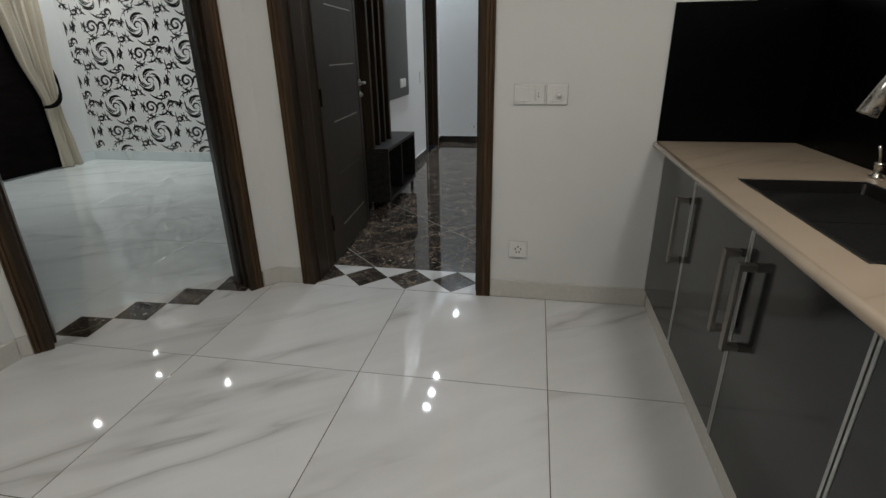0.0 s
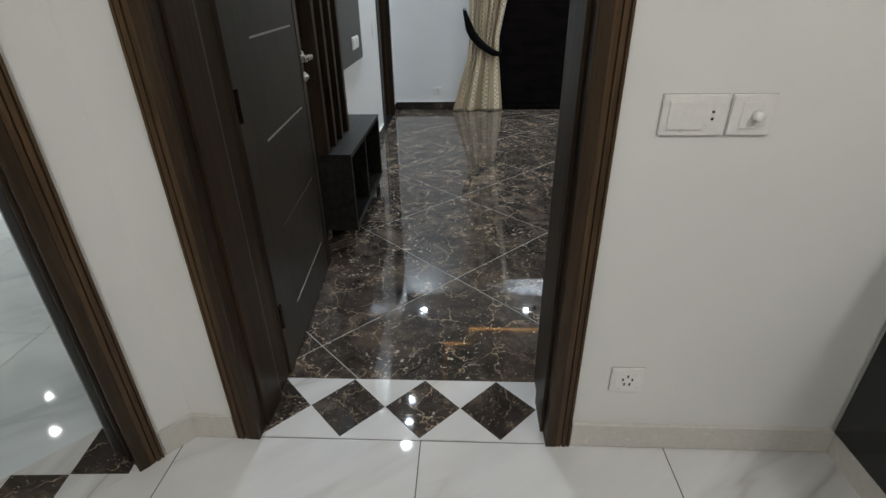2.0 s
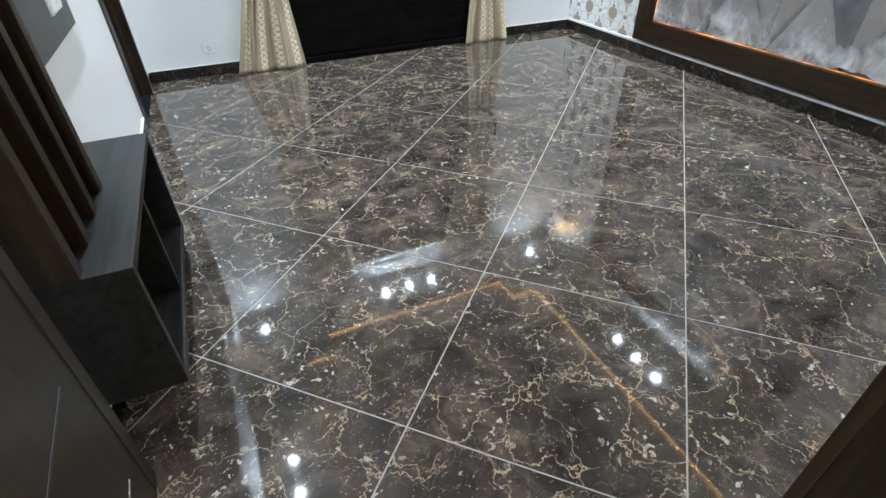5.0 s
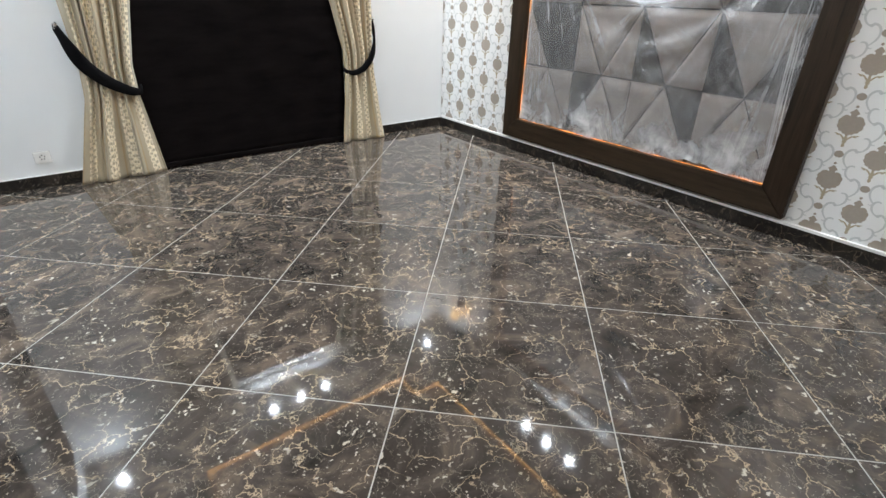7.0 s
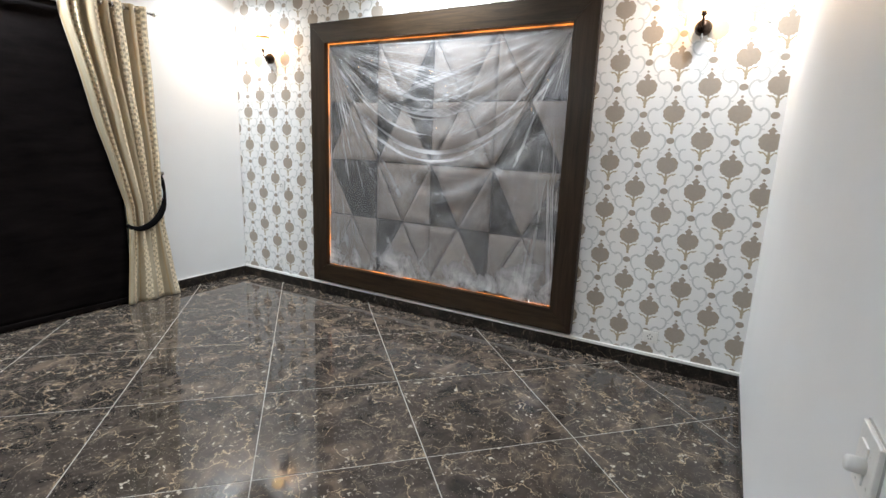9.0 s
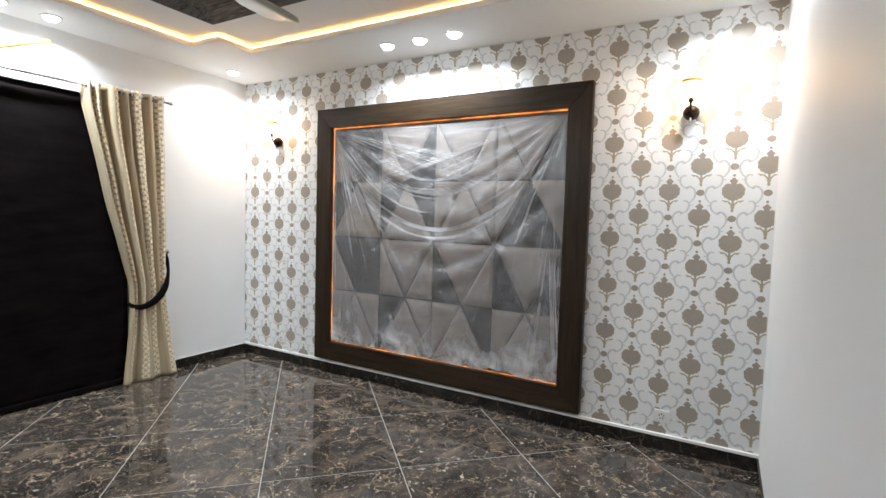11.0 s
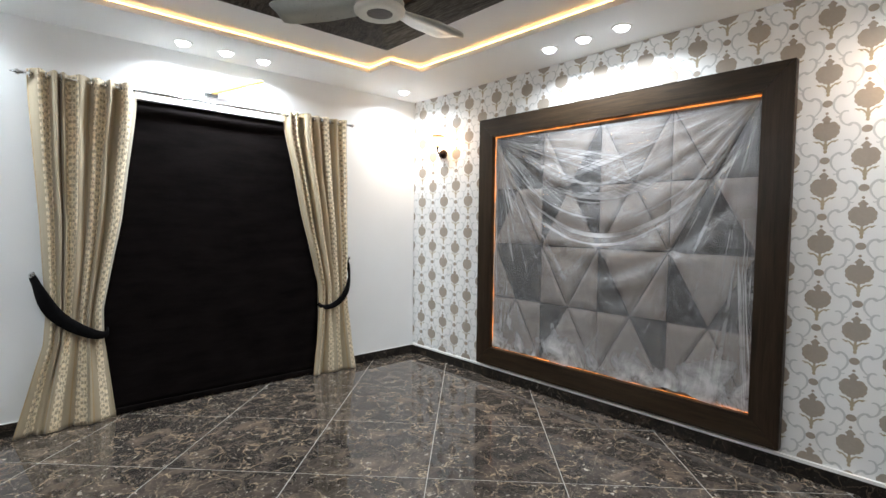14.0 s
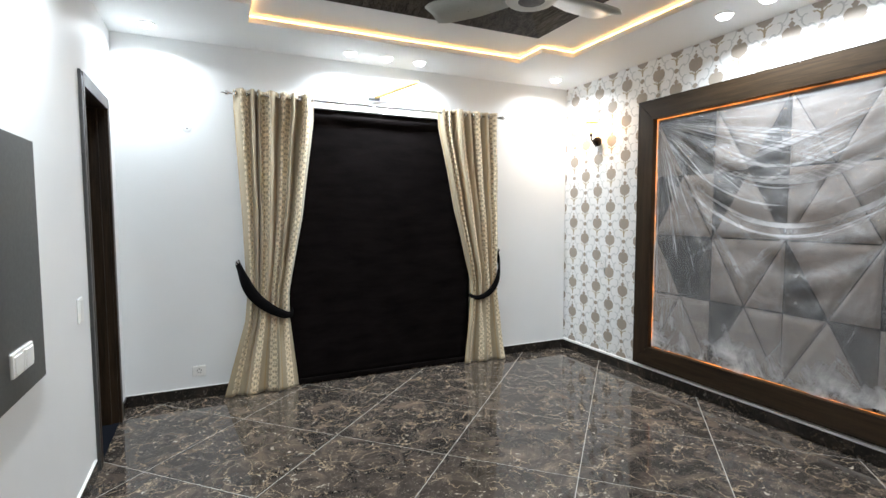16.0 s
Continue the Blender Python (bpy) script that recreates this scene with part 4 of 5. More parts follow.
plate("switch_plate", "white wide switch and socket plate on the cream wall", 0.144, 0.092, (0.038, Y_DOORK, 1.092), 0, "switch")
plate("dimmer_plate", "white dimmer plate with round knob on the cream wall", 0.096, 0.092, (0.169, Y_DOORK, 1.092), 0, "dimmer")
plate("socket_plate", "white socket plate low on the cream wall", 0.096, 0.090, (0.016, Y_DOORK, 0.289), 0, "socket", "socket")
plate("socket_plate", "white socket plate low on the white wall", 0.10, 0.085, (-0.82, Y_BACK, 0.225), 0, "socket", "socket")
plate("socket_plate", "pale socket plate on the damask wallpaper", 0.10, 0.085, (X_HEAD, 3.512, 0.228), -90, "socket", "socket")
plate("socket_plate", "pale socket plate on the damask wallpaper", 0.075, 0.10, (X_HEAD, 7.105, 1.02), -90, "socket", "socket")
plate("socket_plate", "pale socket plate on the damask wallpaper", 0.09, 0.085, (X_HEAD, 7.137, 0.225), -90, "socket", "socket")
plate("switch_plate", "white rocker switch plate on the white wall", 0.09, 0.13, (X_TV, 6.42, 1.0), 90, "rocker")
plate("switch_plate", "white switch plate with knob by the bedroom door", 0.10, 0.10, (0.19, Y_DOORB, 1.06), 180, "dimmer")
o = thing("cable_outlet", "small round white cable outlet on the wall", "outlet", "", (-0.845, Y_BACK, 2.19))
part("cap", lathe([(0.0, -0.005), (0.028, -0.0045), (0.032, -0.002), (0.032, 0.0)], 24, "y"), M_WALL, o, smooth=True)
part("cable_hole", lathe([(0.0, -0.0065), (0.005, -0.0065), (0.005, -0.004), (0.0, -0.004)], 10, "y"), M_BLACK, o)

# ---- bedroom: television wall ----
cab = thing("media_cabinet", "low dark ash media cabinet with open shelves on metal feet", "cabinet", at=(X_TV, 4.09, 0))
W, D, Z0, Z1, TH = 0.96, 0.23, 0.09, 0.55, 0.028
part("top", box(0.001, D, 0, W, Z1 - TH, Z1, 0.002), M_ASH, cab)
part("bottom", box(0.001, D, 0.0, W, Z0, Z0 + TH, 0.002), M_ASH, cab)
for a in (0.0, 0.46, W - TH):
    part("side_panel", box(0.001, D - (0.0 if a in (0.0, W - TH) else 0.01), a, a + TH, Z0 + TH, Z1 - TH, 0.001), M_ASH, cab)
part("back_panel", box(0.001, 0.012, TH, W - TH, Z0 + TH, Z1 - TH), M_WOOD, cab)
for fx in (0.03, D - 0.05):
    for fy in (0.03, W - 0.05):
        part("foot", box(fx, fx + 0.03, fy, fy + 0.03, 0, Z0, 0.003), M_CHROME, cab, "square chrome foot")
fins = thing("slatted_screen", "tall dark wooden fins on a dark backing beside the television board", "wall panel", at=(X_TV, 4.09, 0.55))
part("backing", box(0.001, 0.012, 0.0, 0.56, 0.0, 2.05), M_WOOD, fins)
for a in (0.0, 0.165, 0.33, 0.495):
    part("fin", box(0.012, 0.112, a, a + 0.045, 0.0, 2.05, 0.002), M_WOOD, fins)
tv = thing("television_board", "flat dark grey board for a television on the wall", "wall panel", at=(X_TV, 5.18, 0.855))
part("board", box(0.001, 0.022, -0.53, 0.55, 0.0, 0.938, 0.002), M_BOARD, tv)
plate("socket_plate", "white double switch plate on the dark television board", 0.10, 0.085, (X_TV + 0.022, 5.40, 0.99), 90, "rocker", "socket")
plate("socket_plate", "white double switch plate on the dark television board", 0.10, 0.085, (X_TV + 0.022, 5.51, 0.99), 90, "rocker", "socket")

# ---- bedroom: padded wall panel ----
FY0, FY1, FZ0, FZ1, FW = 4.055, 6.630, 0.134, 2.505, 0.172
hp = thing("padded_wall_panel", "dark wooden frame holding taupe tufted triangles under plastic film", "wall panel", at=(X_HEAD, (FY0 + FY1) / 2, FZ0))
toP = Matrix.Translation((-X_HEAD, -(FY0 + FY1) / 2, -FZ0))


def pp(name, bm, mat, label="", smooth=False, parent=hp):
    bm.transform(toP)
    return part(name, bm, mat, parent, label, smooth)


def mitre(y0, y1, z0, z1, w, side):
    o = [(y0, z0), (y1, z0), (y1, z1), (y0, z1)]
    i = [(y0 + w, z0 + w), (y1 - w, z0 + w), (y1 - w, z1 - w), (y0 + w, z1 - w)]
    j = (side + 1) % 4
    bm = bmesh.new()
    poly = [o[side], o[j], i[j], i[side]]
    lo = [bm.verts.new((X_HEAD - 0.001, y, z)) for y, z in poly]
    hi = [bm.verts.new((X_HEAD - 0.060, y, z)) for y, z in poly]
    bm.faces.new(lo)
    bm.faces.new(hi[::-1])
    for k in range(4):
        m = (k + 1) % 4
        bm.faces.new((lo[k], lo[m], hi[m], hi[k]))
    bmesh.ops.bevel(bm, geom=bm.edges[:], offset=0.003, segments=2, affect="EDGES")
    return bm


for s in range(4):
    pp("frame_board", mitre(FY0, FY1, FZ0, FZ1, FW, s), M_FRAMEH if s in (0, 2) else M_FRAME)
IY0, IY1, IZ0, IZ1 = FY0 + FW, FY1 - FW, FZ0 + FW, FZ1 - FW
pp("backing", box(X_HEAD - 0.004, X_HEAD - 0.001, IY0, IY1, IZ0, IZ1), M_PADD)
led = ((IY0 + 0.002, IY0 + 0.006, IZ0 + 0.012, IZ1 - 0.012), (IY1 - 0.013, IY1 - 0.002, IZ0 + 0.012, IZ1 - 0.012), (IY0 + 0.002, IY1 - 0.002, IZ0 + 0.002, IZ0 + 0.005), (IY0 + 0.002, IY1 - 0.002, IZ1 - 0.012, IZ1 - 0.002))
for y0, y1, z0, z1 in led:
    pp("led_strip", box(X_HEAD - 0.016, X_HEAD - 0.008, y0, y1, z0, z1), M_LEDO, "amber led strip")


def cushion(tri, mat, puff=0.012):
    """A padded triangle: edges sunk at the seams, its middle swelling forward."""
    n = 16
    (ay, az), (by, bz), (cy_, cz) = tri
    gy, gz = (ay + by + cy_) / 3, (az + bz + cz) / 3
    k = 0.968
    P = [(gy + (y - gy) * k, gz + (z - gz) * k) for y, z in tri]
    sides = [math.dist(P[k], P[(k + 1) % 3]) for k in range(3)]
    alt = abs((P[1][0] - P[0][0]) * (P[2][1] - P[0][1]) - (P[2][0] - P[0][0]) * (P[1][1] - P[0][1])) / max(sides)
    bm = bmesh.new()
    grid = {}
    for i in range(n + 1):
        for j in range(n + 1 - i):
            u, v = i / n, j / n
            w = 1 - u - v
            d = min(u, v, w) * alt
            h = 0.005 + puff * (1 - (1 - min(1.0, d / 0.022)) ** 2.0) + 0.0025 * (27 * u * v * w) ** 0.5
            y = P[0][0] * w + P[1][0] * u + P[2][0] * v
            z = P[0][1] * w + P[1][1] * u + P[2][1] * v
            grid[i, j] = bm.verts.new((X_HEAD - h, y, z))
    for i in range(n):
        for j in range(n - i):
            bm.faces.new((grid[i, j], grid[i + 1, j], grid[i, j + 1]))
            if j < n - i - 1:
                bm.faces.new((grid[i + 1, j], grid[i + 1, j + 1], grid[i, j + 1]))
    return pp("cushion", bm, mat, "", True)


CW, CH = (IY1 - IY0) / 4, (IZ1 - IZ0) / 4
# Triangles whose nap lies away from the light, given the darker copy.
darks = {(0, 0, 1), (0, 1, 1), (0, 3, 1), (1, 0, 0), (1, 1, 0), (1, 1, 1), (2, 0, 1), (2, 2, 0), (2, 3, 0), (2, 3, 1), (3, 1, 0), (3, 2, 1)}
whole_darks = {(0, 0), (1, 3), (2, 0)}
for r in range(4):
    zt, zb = IZ1 - r * CH, IZ1 - (r + 1) * CH
    za, zo = (zt, zb) if r % 2 else (zb, zt)
    for c in range(4):
        ya = IY1 - c * CW
        yb = ya - CW
        ym = (ya + yb) / 2
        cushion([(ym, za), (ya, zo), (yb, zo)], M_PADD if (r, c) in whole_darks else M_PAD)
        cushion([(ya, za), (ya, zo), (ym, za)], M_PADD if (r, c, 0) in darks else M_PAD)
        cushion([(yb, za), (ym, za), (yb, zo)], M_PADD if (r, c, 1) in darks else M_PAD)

# the film hangs in swags from its two upper corners
NY, NZ = 150, 120
bm = bmesh.new()
rows = []
for j in range(NZ + 1):
    row = []
    for i in range(NY + 1):
        u, v = i / NY, j / NZ
        y = IY0 + 0.006 + u * (IY1 - IY0 - 0.026)
        z = IZ1 - 0.024 - v * (IZ1 - IZ0 - 0.030)
        dl, dr = math.hypot(1 - u, v * 0.9), math.hypot(u, v * 0.9)
        al, ar = math.atan2(v * 0.9, 1 - u + 1e-6), math.atan2(v * 0.9, u + 1e-6)
        sag = v - 0.34 * (1 - (2 * u - 1) ** 2)
        h = 0.0
        h += 0.010 * math.sin(26 * al + 3 * noise.noise((u * 3, v * 3, 1))) * math.exp(-1.6 * dl) * min(1, dl * 5)
        h += 0.010 * math.sin(28 * ar + 3 * noise.noise((u * 3, v * 3, 7))) * math.exp(-1.6 * dr) * min(1, dr * 5)
        h += 0.012 * math.sin(44 * sag + 2.5 * noise.noise((u * 4, v * 4, 3))) * math.exp(-((sag - 0.10) / 0.26) ** 2) * (1 - abs(2 * u - 1)) ** 0.5
        h += 0.006 * noise.noise((u * 14, v * 10, 2)) + 0.003 * noise.noise((u * 45, v * 30, 5))
        rim = min(u, 1 - u, v, 1 - v)
        lift = 0.033 + 0.8 * h * min(1, rim * 14)
        ragged = max(-0.004, 0.008 + 0.030 * noise.noise((u * 7, 0.0, 9.0)) + 0.016 * noise.noise((u * 26, 0.0, 4.0))) * max(0.0, (v - 0.88) / 0.12) ** 1.5
        lift += 0.010 * noise.noise((u * 22, v * 30, 8)) * math.exp(-(1 - v) / 0.05)
        row.append(bm.verts.new((X_HEAD - lift, y, z + ragged)))
    rows.append(row)
layers = {k: bm.loops.layers.uv.new(k) for k in ("left", "right", "swag", "swagmask", "fall", "sides")}


# Steers the painted streaks: angle and distance from each corner, swag, fall and sides.
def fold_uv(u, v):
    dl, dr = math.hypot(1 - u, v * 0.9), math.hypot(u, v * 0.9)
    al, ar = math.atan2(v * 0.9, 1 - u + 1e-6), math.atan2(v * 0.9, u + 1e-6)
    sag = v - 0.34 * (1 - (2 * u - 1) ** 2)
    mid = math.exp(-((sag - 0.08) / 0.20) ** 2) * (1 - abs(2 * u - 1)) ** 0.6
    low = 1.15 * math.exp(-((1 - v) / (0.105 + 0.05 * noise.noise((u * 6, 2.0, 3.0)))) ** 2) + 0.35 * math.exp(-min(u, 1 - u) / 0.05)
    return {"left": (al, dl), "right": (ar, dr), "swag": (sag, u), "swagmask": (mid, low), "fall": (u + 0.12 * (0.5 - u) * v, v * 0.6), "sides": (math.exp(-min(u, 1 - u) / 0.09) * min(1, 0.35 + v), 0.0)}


for j in range(NZ):
    for i in range(NY):
        f = bm.faces.new((rows[j][i], rows[j][i + 1], rows[j + 1][i + 1], rows[j + 1][i]))
        for lp, (a, c) in zip(f.loops, ((i, j), (i + 1, j), (i + 1, j + 1), (i, j + 1))):
            for k, val in fold_uv(a / NY, c / NZ).items():
                lp[layers[k]].uv = val
fm = thing("plastic_film", "clear crumpled plastic film taped over the padded panel", "plastic film", at=(X_HEAD - 0.033, (FY0 + FY1) / 2, FZ0 + FW))
bm.transform(Matrix.Translation((-(X_HEAD - 0.033), -(FY0 + FY1) / 2, -(FZ0 + FW))))
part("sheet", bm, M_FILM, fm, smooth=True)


def sconce(x, y, z):
    o = thing("wall_sconce", "bronze wall sconce with lit glass cup and gold rim", "wall lamp", "wall sconces", (x, y, z))
    part("base", lathe([(0.0, -0.066), (0.022, -0.062), (0.042, -0.046), (0.050, -0.024), (0.046, 0.0)], 24, "x"), M_BRONZE, o, "round dark bronze base", True)
    part("arm", tube([(-0.055, 0, 0.0), (-0.080, 0, 0.0), (-0.098, 0, 0.018), (-0.10, 0, 0.055)], 0.008, 10), M_BRONZE, o, smooth=True)
    part("cup_holder", lathe([(0.006, 0.048), (0.020, 0.056), (0.012, 0.066), (0.016, 0.075)], 20, at=(-0.10, 0, 0)), M_BRONZE, o, smooth=True)
    sh = part("shade", lathe([(0.018, 0.075), (0.036, 0.088), (0.050, 0.115), (0.056, 0.150), (0.058, 0.178), (0.055, 0.178), (0.053, 0.150), (0.047, 0.117), (0.033, 0.092), (0.016, 0.080)], 28, at=(-0.10, 0, 0)), M_SHADE, o, "lit amber glass cup", True)
    sh.visible_shadow = False
    part("rim", lathe([(0.0545, 0.170), (0.0600, 0.170), (0.0620, 0.178), (0.0590, 0.186), (0.0535, 0.182)], 28, at=(-0.10, 0, 0)), M_GOLD, o, "gold rim", True)
    part("crystal_drop", lathe([(0.0, -0.075), (0.008, -0.066), (0.011, -0.056), (0.005, -0.044), (0.003, -0.036)], 8, at=(-0.05, 0, 0)), M_CHROME, o, "small crystal drop")
    return o


for s in SCONCES:
    sconce(*s)

# ---- bedroom: window dressing ----


def curtain(name, spans, folds, y_face, label, seed, mat=M_CURT, header=0.03, parent_at=None, axis="x", grp="window curtains"):
    """Pleated cloth. spans: (z, left, right, fold depth) from the top down. The cloth's u runs with its width."""
    rnd = random.Random(seed)
    ph = [rnd.uniform(0, 6.28) for _ in range(4)]
    nu, nv = folds * 14, 70
    top, bot = spans[0][0], spans[-1][0]
    bm = bmesh.new()
    uvl = bm.loops.layers.uv.new("UVMap")
    grid = []

    def at(z):
        for (z0, *a), (z1, *b2) in zip(spans, spans[1:]):
            if z1 <= z <= z0:
                t = (z0 - z) / (z0 - z1)
                return [p + (q - p) * t for p, q in zip(a, b2)]
        return spans[-1][1:]

    edges_ = [0.0]
    for _ in range(folds):
        edges_.append(edges_[-1] + rnd.uniform(0.55, 1.5))
    edges_ = [e / edges_[-1] for e in edges_]
    depth = [rnd.uniform(0.5, 1.15) for _ in range(folds)]
    swell = [rnd.uniform(-0.5, 0.5) for _ in range(folds)]

    def pleat(u, low):
        wide = max(0.0, min(1.0, (low - 0.35) / 0.4)) * 0.75
        slow = math.sin(2 * math.pi * (folds * 0.36) * u + ph[2])
        return (1 - wide) * narrow(u, low) + wide * slow

    def narrow(u, low):
        for k in range(folds):
            if u <= edges_[k + 1] + 1e-9:
                t = (u - edges_[k]) / (edges_[k + 1] - edges_[k])
                p = 0.5 - 0.5 * math.cos(2 * math.pi * t)
                p = p ** (0.75 + 0.5 * low)
                return depth[k] * (1 + swell[k] * low) * (2 * p - 1)
        return -1.0

    for j in range(nv + 1):
        z = top + (bot - top) * j / nv
        l, r, d = at(z)
        low = max(0.0, min(1.0, (1.2 - z) / 1.2))
        row = []
        for i in range(nu + 1):
            u = i / nu
            us = min(1, max(0, u + 0.010 * math.sin(3.1 * z + ph[0]) * math.sin(math.pi * u)))
            f = pleat(us, low)
            x = l + (r - l) * (u + 0.010 * math.sin(2 * math.pi * folds * u + ph[3]))
            dy = -d * f + 0.005 * math.sin(9 * z + 7 * u + ph[1]) + 0.004 * noise.noise((u * 9, z * 4, seed))
            hem = 0.012 * f * low if j == nv else 0.0
            row.append(bm.verts.new((x, y_face + dy, z + max(0, hem)) if axis == "x" else (y_face + dy, x, z + max(0, hem))))
        grid.append(row)
    for j in range(nv):
        for i in range(nu):
            f = bm.faces.new((grid[j][i], grid[j][i + 1], grid[j + 1][i + 1], grid[j + 1][i]))
            for lp, (a, c) in zip(f.loops, ((i, j), (i + 1, j), (i + 1, j + 1), (i, j + 1))):
                lp[uvl].uv = (a / nu, (top + (bot - top) * c / nv))
    base = ((spans[-1][1] + spans[-1][2]) / 2, y_face, 0) if axis == "x" else (y_face, (spans[-1][1] + spans[-1][2]) / 2, 0)
    o = thing(name, label, "curtain", grp, base)
    bm.transform(Matrix.Translation((-base[0], -base[1], 0)))
    cl = part("cloth", bm, mat, o, smooth=True)
    sol = cl.modifiers.new("thick", "SOLIDIFY")
    sol.thickness = 0.003
    return o


def tieback(pts, o, y, mat=M_TIE, width=0.032, axis="x"):
    """A soft band hanging from its hook round the gathered cloth."""
    base = Vector(o.location)
    full = [Vector((x, y + dy, z)) if axis == "x" else Vector((y + dy, x, z)) for x, dy, z in pts]
    fine = []
    for a, c in zip(full, full[1:]):
        fine += [a.lerp(c, k / 4) for k in range(4)]
    fine.append(full[-1])
    sm = fine[:]
    for _ in range(4):
        sm = [sm[0]] + [(sm[i - 1] + sm[i] * 2 + sm[i + 1]) / 4 for i in range(1, len(sm) - 1)] + [sm[-1]]
    b = tube([p - base for p in sm], [width * (0.55 + 0.45 * math.sin(math.pi * min(1, 0.25 + i / len(sm)))) for i in range(len(sm))], 12, flat=0.35)
    return part("tieback", b, mat, o, "black cloth tieback", True)


YC = 7.615
c1 = curtain("curtain", [(2.515, -0.50, 0.145, 0.050), (2.35, -0.50, 0.145, 0.050), (1.5, -0.46, 0.03, 0.046), (0.84, -0.44, -0.10, 0.032), (0.62, -0.46, -0.10, 0.036), (0.0, -0.635, -0.035, 0.052)], 7, YC, "beige curtain with embroidered bands, tied back", 3)
tieback([(-0.507, 0.06, 1.105), (-0.48, -0.03, 1.02), (-0.42, -0.06, 0.86), (-0.30, -0.075, 0.74), (-0.16, -0.065, 0.66), (-0.09, -0.02, 0.65), (-0.08, 0.03, 0.68)], c1, YC, width=0.048)
c2 = curtain("curtain", [(2.515, 1.31, 1.965, 0.048), (2.35, 1.32, 1.965, 0.048), (1.5, 1.50, 1.97, 0.042), (0.86, 1.655, 1.965, 0.028), (0.66, 1.655, 1.975, 0.032), (0.0, 1.58, 2.09, 0.048)], 7, YC, "beige curtain with embroidered bands, tied back", 8)
tieback([(1.987, 0.06, 1.12), (1.985, -0.01, 1.0), (1.94, -0.05, 0.83), (1.84, -0.065, 0.715), (1.72, -0.055, 0.665), (1.66, -0.02, 0.68), (1.65, 0.03, 0.70)], c2, YC, width=0.036)
for hx, hz in ((-0.507, 1.112), (1.987, 1.137)):
    hk = thing("tieback_hook", "small chrome tieback knob on the wall", "hook", "tieback hooks", (hx, Y_BACK, hz))
    part("stem", lathe([(0.014, 0.0), (0.014, -0.006), (0.006, -0.01), (0.006, -0.07), (0.014, -0.074), (0.020, -0.084), (0.014, -0.096), (0.0, -0.099)], 18, "y"), M_CHROME, hk, smooth=True)
rod = thing("curtain_rod", "slim chrome curtain rod with finials and rings", "curtain rod", at=(0.73, YC, 2.475))
part("rod_bar", lathe([(0.0115, -1.27), (0.0115, 1.27)], 16, "x"), M_CHROME, rod, smooth=True)
for e in (-1, 1):
    part("finial", lathe([(0.0115, e * 1.27), (0.020, e * 1.276), (0.020, e * 1.29), (0.008, e * 1.30), (0.006, e * 1.32), (0.0, e * 1.325)], 16, "x"), M_CHROME, rod, smooth=True)
    part("bracket", tube([(e * 1.20, 0.0, 0.0), (e * 1.20, 0.05, 0.0), (e * 1.20, 0.104, 0.0)], 0.008, 10), M_CHROME, rod, smooth=True)
for x in [-1.22 + 0.085 * k for k in range(8)] + [0.60 + 0.085 * k for k in range(8)]:
    part("eyelet", lathe([(0.017, -0.006), (0.026, -0.006), (0.028, 0.0), (0.026, 0.006), (0.017, 0.006)], 18, "x", at=(x, 0, 0.0)), M_CHROME, rod, smooth=True)
bl = thing("window_blind", "black cloth blind lowered to the floor behind the curtains", "blind", at=(0.76, 7.68, 0))
bm = bmesh.new()
rows = []
for j in range(41):
    z = 0.03 + (2.42 - 0.03) * j / 40
    rows.append([bm.verts.new((-0.90 + 1.80 * i / 60, 0.004 * noise.noise((i * 0.2, z * 2.5, 4)) + 0.003 * math.sin(i * 0.7) * (1 - j / 40), z)) for i in range(61)])
for j in range(40):
    for i in range(60):
        bm.faces.new((rows[j][i], rows[j][i + 1], rows[j + 1][i + 1], rows[j + 1][i]))
cl = part("cloth", bm, M_BLIND, bl, smooth=True)
cl.modifiers.new("thick", "SOLIDIFY").thickness = 0.004
part("bottom_bar", box(-0.90, 0.90, -0.016, 0.004, 0.012, 0.055, 0.006), M_BLIND, bl)
part("headrail", box(-0.72, -0.02, -0.02, 0.035, 2.425, 2.462, 0.004), M_PLASTIC, bl, "white headrail")
part("headrail", box(-0.005, 0.70, -0.02, 0.035, 2.422, 2.458, 0.004), M_PLASTIC, bl, "white headrail")

# pipe stub left on the wall for an air conditioner
ac = thing("pipe_stub", "wrapped yellowed pipe sticking out of the white wall", "pipe", at=(0.70, Y_BACK, 2.57))
part("wall_clip", box(-0.06, 0.05, -0.035, 0.0, -0.022, 0.006, 0.006), M_BOARD, ac, "grey wall clip")
part("pipe", tube([(0.0, -0.02, 0.0), (0.03, -0.05, 0.012), (0.20, -0.09, 0.085), (0.36, -0.11, 0.155), (0.395, -0.115, 0.162)], [0.016, 0.016, 0.017, 0.016, 0.012], 12), plain("yellowed_wrap", (0.30, 0.20, 0.05), 0.5, 0, 0.4, 120), ac, smooth=True)
mk = thing("wall_plug", "small white cap on the wall", "cap", at=(0.48, Y_BACK, 2.56))
part("cap", box(-0.014, 0.014, -0.02, 0.0, -0.03, 0.03, 0.006), M_PLASTIC, mk)

